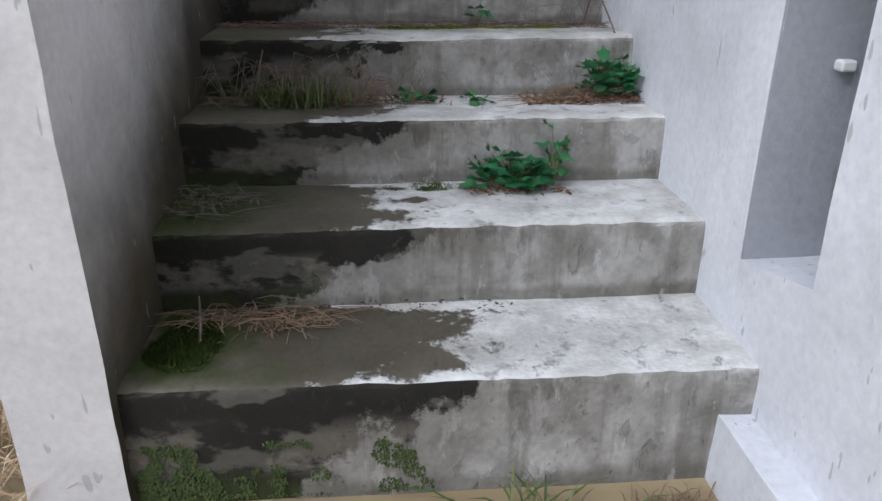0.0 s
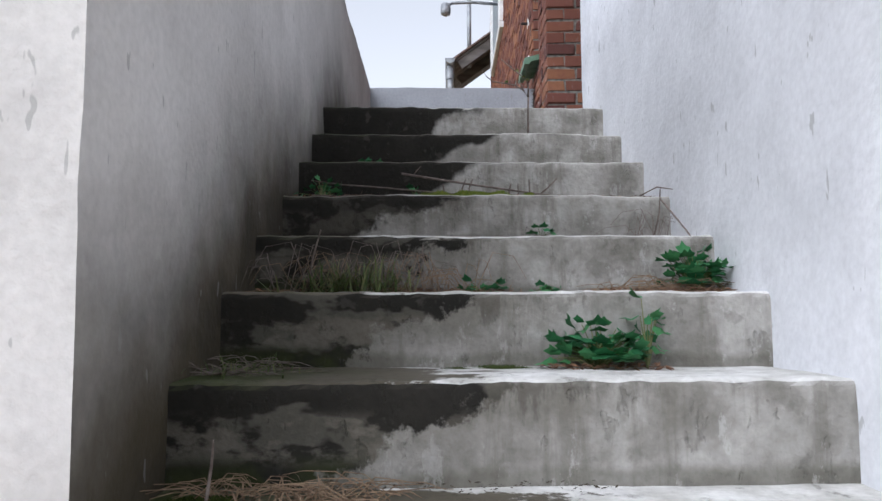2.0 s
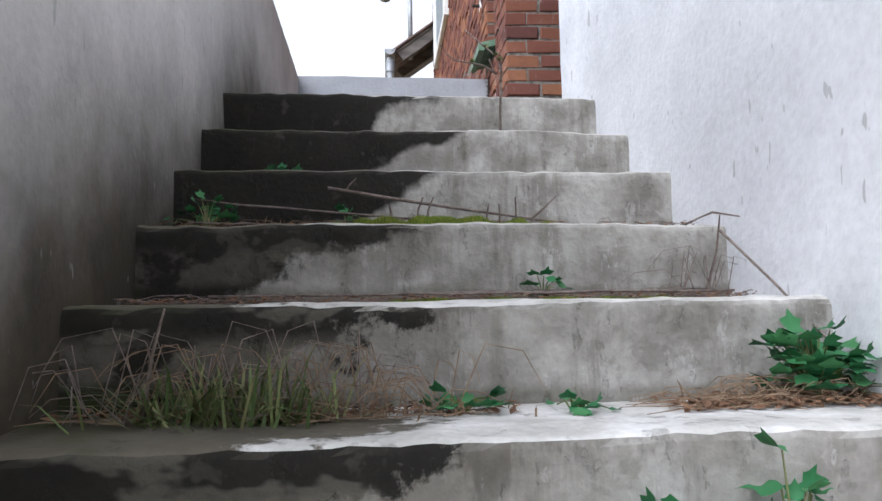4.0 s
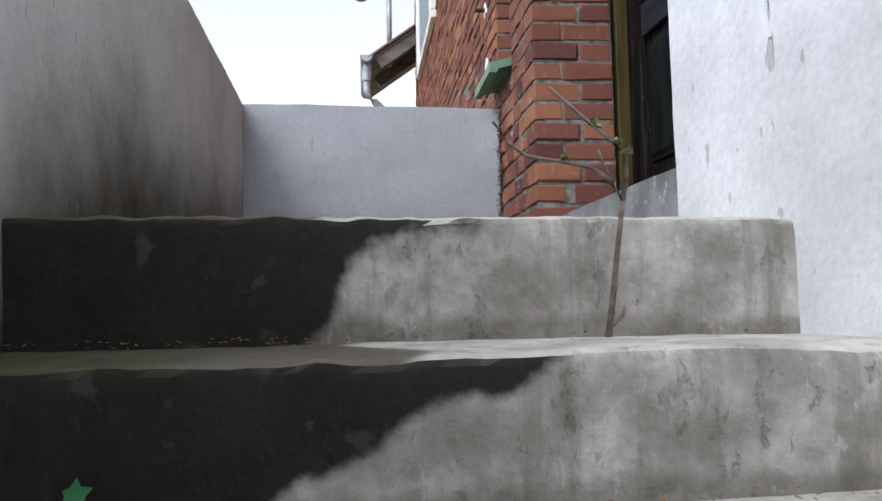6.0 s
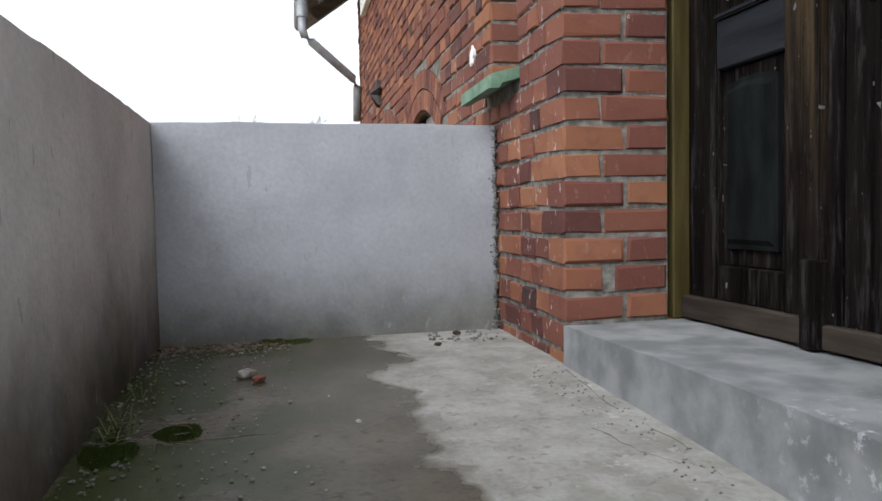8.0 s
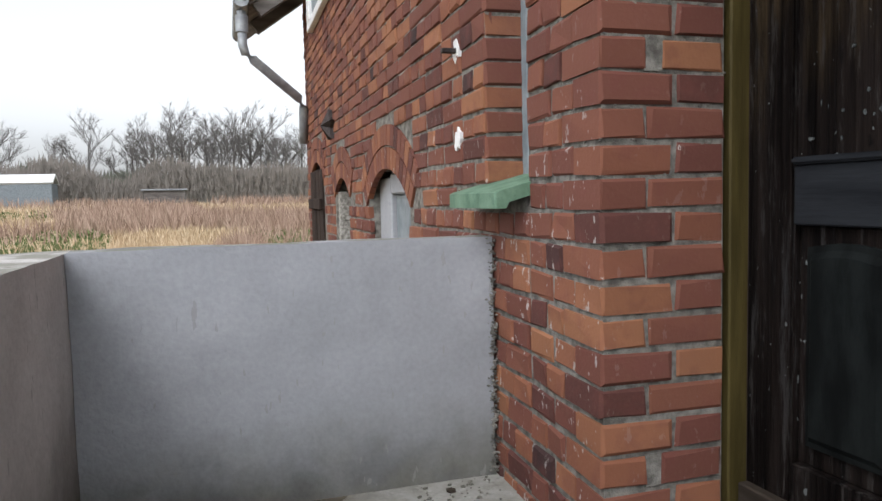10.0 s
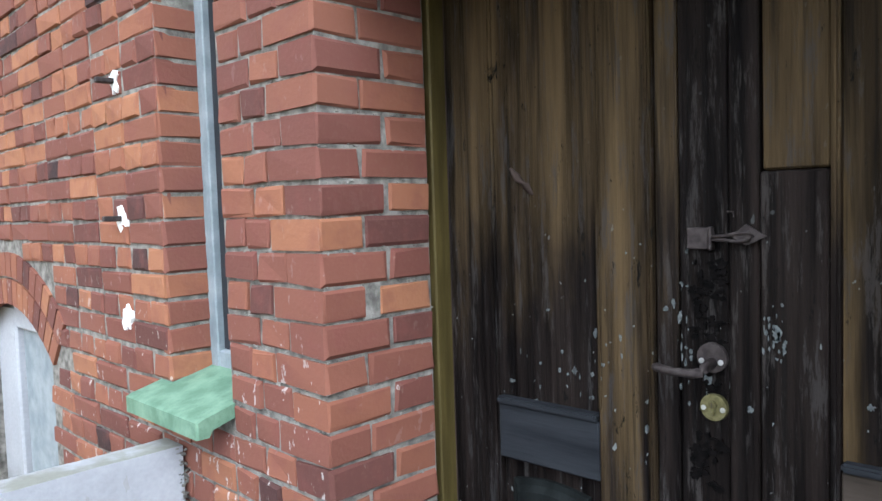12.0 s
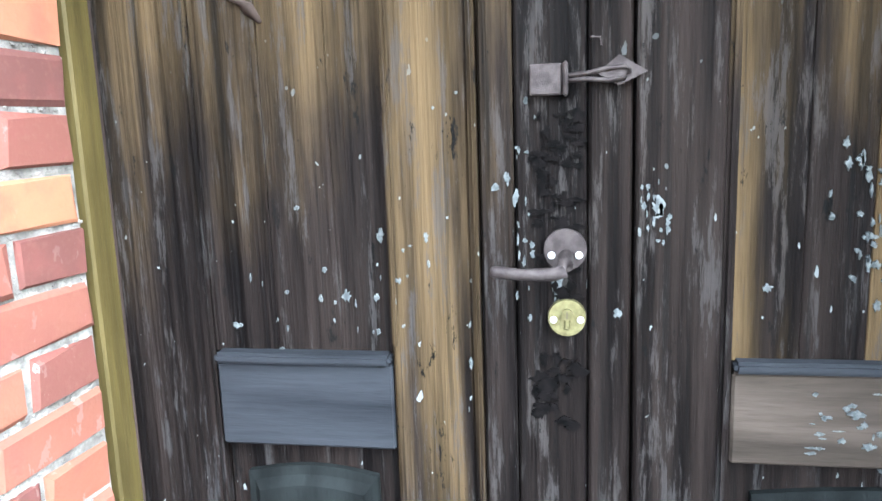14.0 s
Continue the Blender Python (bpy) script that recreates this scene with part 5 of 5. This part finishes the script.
for name, mat, y0, h0, x0, x1, lab in (("thicket", SHRUB, 66, 4.6, -34, 14, "grey-brown winter thicket under the trees"), ("far_hedge", EVERGREEN, 80, 4.6, -42, 18, "dark far hedge behind the field")):
    h = Heap()
    for i in range(17000):
        x = random.uniform(x0, x1)
        top = h0 * (0.65 + 0.5 * noise.noise(Vector((x * 0.22, y0, 1))))
        y = y0 + random.uniform(0, 5)
        z = ground_z(x, y) + max(0.0, top) * random.random() ** 0.8
        a = Vector((random.uniform(-0.25, 0.25), random.uniform(-0.2, 0.2), random.uniform(0.3, 1.1)))
        s = random.uniform(0.02, 0.075)
        p = Vector((x, y, z))
        h.add([p - Vector((s, 0, 0.1)), p + Vector((s, 0, -0.1)), p + a], [(0, 1, 2)])
    tagged(part(name, h.mesh(name, mat)), lab, "shrubs", kind="stuff")
tent = thing("white_shelter", "white gabled shelter far across the field", "shelter")
tent.location = (-13.2, 64, ground_z(-13.2, 64) + 0.3)
bm = bmesh.new()
sec = [(-1.2, 1.7), (0, 2.35), (1.2, 1.7), (1.1, 1.6), (0, 2.2), (-1.1, 1.6)]
a = [bm.verts.new((-2.7, y, z)) for y, z in sec]
b = [bm.verts.new((2.7, y, z)) for y, z in sec]
for i in range(6):
    bm.faces.new((a[i], a[(i + 1) % 6], b[(i + 1) % 6], b[i]))
bm.faces.new(a)
bm.faces.new(b[::-1])
part("roof", shape(bm, "roof", WHITE_PAINT), tent)
part("side_wall", box("side_wall", GREY_PAINT, -2.6, 2.6, -1.1, 1.1, -0.4, 1.62, 0.02), tent)

shed = thing("far_shed", "low grey-brown shed across the field", "shed")
shed.location = (-2.9, 63.0, ground_z(-2.9, 63.0))
part("side_wall", box("side_wall", GREY_WOOD, -1.5, 1.5, -0.9, 0.9, -0.2, 1.3, 0.03), shed)
part("roof", box("roof", ZINC, -1.65, 1.65, -1.05, 1.05, 1.302, 1.42, 0.03), shed)


# ---- small details ----
def paint_blob(y, z, ry, rz, mat, x=DX - 0.0135):
    bm = bmesh.new()
    n = 16
    ring = [bm.verts.new((x, y + ry * math.cos(2 * math.pi * i / n) * random.uniform(0.35, 1.1), z + rz * math.sin(2 * math.pi * i / n) * random.uniform(0.35, 1.1))) for i in range(n)]
    back = [bm.verts.new((x + 0.012, v.co.y, v.co.z)) for v in ring]
    bm.faces.new(ring)
    for i in range(n):
        bm.faces.new((ring[i], ring[(i + 1) % n], back[(i + 1) % n], back[i]))
    part("paint_fleck", shape(bm, "paint_fleck", mat), door_1, "pale paint fleck")


CHALK = two_tone("chalky_paint", (0.045, 0.052, 0.055), (0.12, 0.132, 0.132), 120, 0.8)
SOOT = two_tone("black_residue", (0.0015, 0.0015, 0.0015), (0.006, 0.005, 0.005), 60, 0.9)
SOOT.node_tree.nodes["Principled BSDF"].inputs["Specular IOR Level"].default_value = 0.03
for y, z, ry, rz, dx in ((4.563, 2.587, 0.007, 0.012, 0.017), (4.62, 2.495, 0.009, 0.011, 0.019), (4.652, 2.535, 0.004, 0.006, 0.017), (4.66, 2.49, 0.004, 0.007, 0.017), (4.168, 2.625, 0.009, 0.018, -0.006), (4.39, 2.655, 0.007, 0.007, 0.006), (4.373, 2.668, 0.005, 0.011, 0.006), (4.69, 2.63, 0.005, 0.004, 0.017), (4.80, 2.447, 0.009, 0.006, 0.017), (4.49, 2.588, 0.005, 0.009, -0.002), (4.573, 2.44, 0.004, 0.008, 0.017), (4.02, 2.51, 0.009, 0.007, 0.013), (3.90, 2.335, 0.014, 0.007, 0.0), (3.885, 2.29, 0.012, 0.006, 0.0), (4.52, 2.53, 0.003, 0.003, -0.002), (4.22, 2.475, 0.007, 0.010, 0.004), (4.43, 2.40, 0.003, 0.01, -0.01)):
    paint_blob(y, z, ry, rz, CHALK, DX - 0.0135 + dx)
for z0, z1, n in ((2.60, 2.79, 44), (2.49, 2.60, 14), (2.30, 2.41, 30)):
    for i in range(n):
        paint_blob(random.uniform(4.272, 4.338), random.uniform(z0, z1), random.uniform(0.004, 0.019), random.uniform(0.003, 0.013), SOOT, DX - 0.004 - random.uniform(0.0, 0.004))
for i in range(26):  # splashes round the lock and on the cover board
    paint_blob(random.gauss(4.17, 0.012), random.gauss(2.62, 0.022), random.uniform(0.001, 0.005), random.uniform(0.002, 0.009), CHALK, DX - 0.0195)
for i in range(46):
    paint_blob(random.gauss(3.895, 0.022), random.gauss(2.62, 0.045), random.uniform(0.001, 0.006), random.uniform(0.003, 0.012), CHALK, DX - 0.001)
for i in range(30):
    paint_blob(random.uniform(3.84, 3.96), random.gauss(2.31, 0.03), random.uniform(0.002, 0.010), random.uniform(0.001, 0.006), CHALK, DX - 0.0115)
for i in range(12):
    paint_blob(random.uniform(4.56, 4.78), random.gauss(2.50, 0.06), random.uniform(0.001, 0.005), random.uniform(0.002, 0.008), CHALK, DX + 0.004)
for i in range(12):
    paint_blob(random.uniform(4.43, 4.54), random.gauss(2.56, 0.12), random.uniform(0.001, 0.004), random.uniform(0.002, 0.008), CHALK, DX - 0.0155)
for i in range(20):
    paint_blob(random.gauss(4.352, 0.008), random.gauss(2.64, 0.07), random.uniform(0.001, 0.005), random.uniform(0.003, 0.014), CHALK, DX - 0.004)
paint_blob(4.305, 2.515, 0.009, 0.030, CHALK, DX - 0.0035)
part("knot_scar", mesh_of("knot_scar", *tube([(DX + 0.006, 4.79, 2.965), (DX + 0.004, 4.765, 2.940), (DX + 0.004, 4.742, 2.920), (DX + 0.006, 4.725, 2.900)], [0.004, 0.011, 0.010, 0.003], 8), DARK_WOOD, True), door_1, "dark diagonal scar in the plank")
# crumbling joint between parapet and brick pier
crumbs = Heap()
for i in range(420):
    z = 1.42 + 0.78 * random.random()
    pebble(crumbs, (0.806 + random.gauss(0, 0.007), 5.708 + random.gauss(0, 0.006), z), random.uniform(0.002, 0.0065))
tagged(part("mortar_crumbs", crumbs.mesh("mortar_crumbs", MORTAR)), "crumbling mortar in the corner joint", "mortar", kind="stuff")
smear = Heap()
for i in range(500):
    z = course_z(random.randrange(8, 21)) + random.uniform(-0.007, 0.006)
    if random.random() < 0.5:
        p = HOUSE @ Vector((0.002 + random.uniform(0, 0.34), 0.009, z))
    else:
        p = HOUSE @ Vector((0.009, random.uniform(0.01, 0.43), z))
    pebble(smear, p, random.uniform(0.003, 0.0065))
tagged(part("mortar_lumps", smear.mesh("mortar_lumps", MORTAR)), "rough mortar squeezed from the brick joints", "mortar", kind="stuff")
# vent pipe on the far roof
vent = thing("vent_pipe", "thin zinc vent pipe on the far roof", "pipe", at=HOUSE)
h = Heap()
h.tube([(-0.34, 6.3, 4.3), (-0.34, 6.3, 5.6)], [0.035, 0.035], 10)
part("pipe", h.mesh("pipe", ZINC, True), vent)


# wall lamp on a bracket below the upper eaves
wall_lamp = thing("wall_lamp", "grey outdoor lamp on a bracket arm from the brick wall", "lamp", at=HOUSE)
h = Heap()
h.tube([(0.01, 4.25, 4.42), (-0.35, 4.22, 4.44), (-0.62, 4.2, 4.42), (-0.69, 4.2, 4.39)], [0.022, 0.02, 0.02, 0.02], 8)
part("arm", h.mesh("arm", ZINC, True), wall_lamp)
h = Heap()
h.tube([(-0.70, 4.2, 4.42), (-0.70, 4.2, 4.40), (-0.70, 4.2, 4.30), (-0.70, 4.2, 4.27), (-0.70, 4.2, 4.255)], [0.03, 0.062, 0.066, 0.058, 0.03], 14)
part("lamp_head", h.mesh("lamp_head", ZINC, True), wall_lamp)


# moss hanging on the lowest riser
hang = Heap()
for i in range(5200):
    x = -0.44 + 0.55 * random.random() ** 1.3
    z = -0.07 + 0.13 * random.random()
    if 0.9 * noise.noise(Vector((x * 9, z * 14, 3))) + 0.5 * noise.noise(Vector((x * 30, z * 30, 3))) + 3.0 * (0.0 - z) - 0.8 * (x + 0.15) < 0.05:
        continue
    s0 = random.uniform(0.001, 0.003)
    hang.add([Vector((x - s0, 1.138, z)), Vector((x + s0, 1.138, z)), Vector((x + random.uniform(-0.004, 0.004), 1.133, z - random.uniform(0.0, 0.008)))], [(0, 1, 2)])
tagged(part("riser_moss", hang.mesh("riser_moss", MOSS_DARK)), "dark moss on the lowest riser", "moss", kind="stuff")
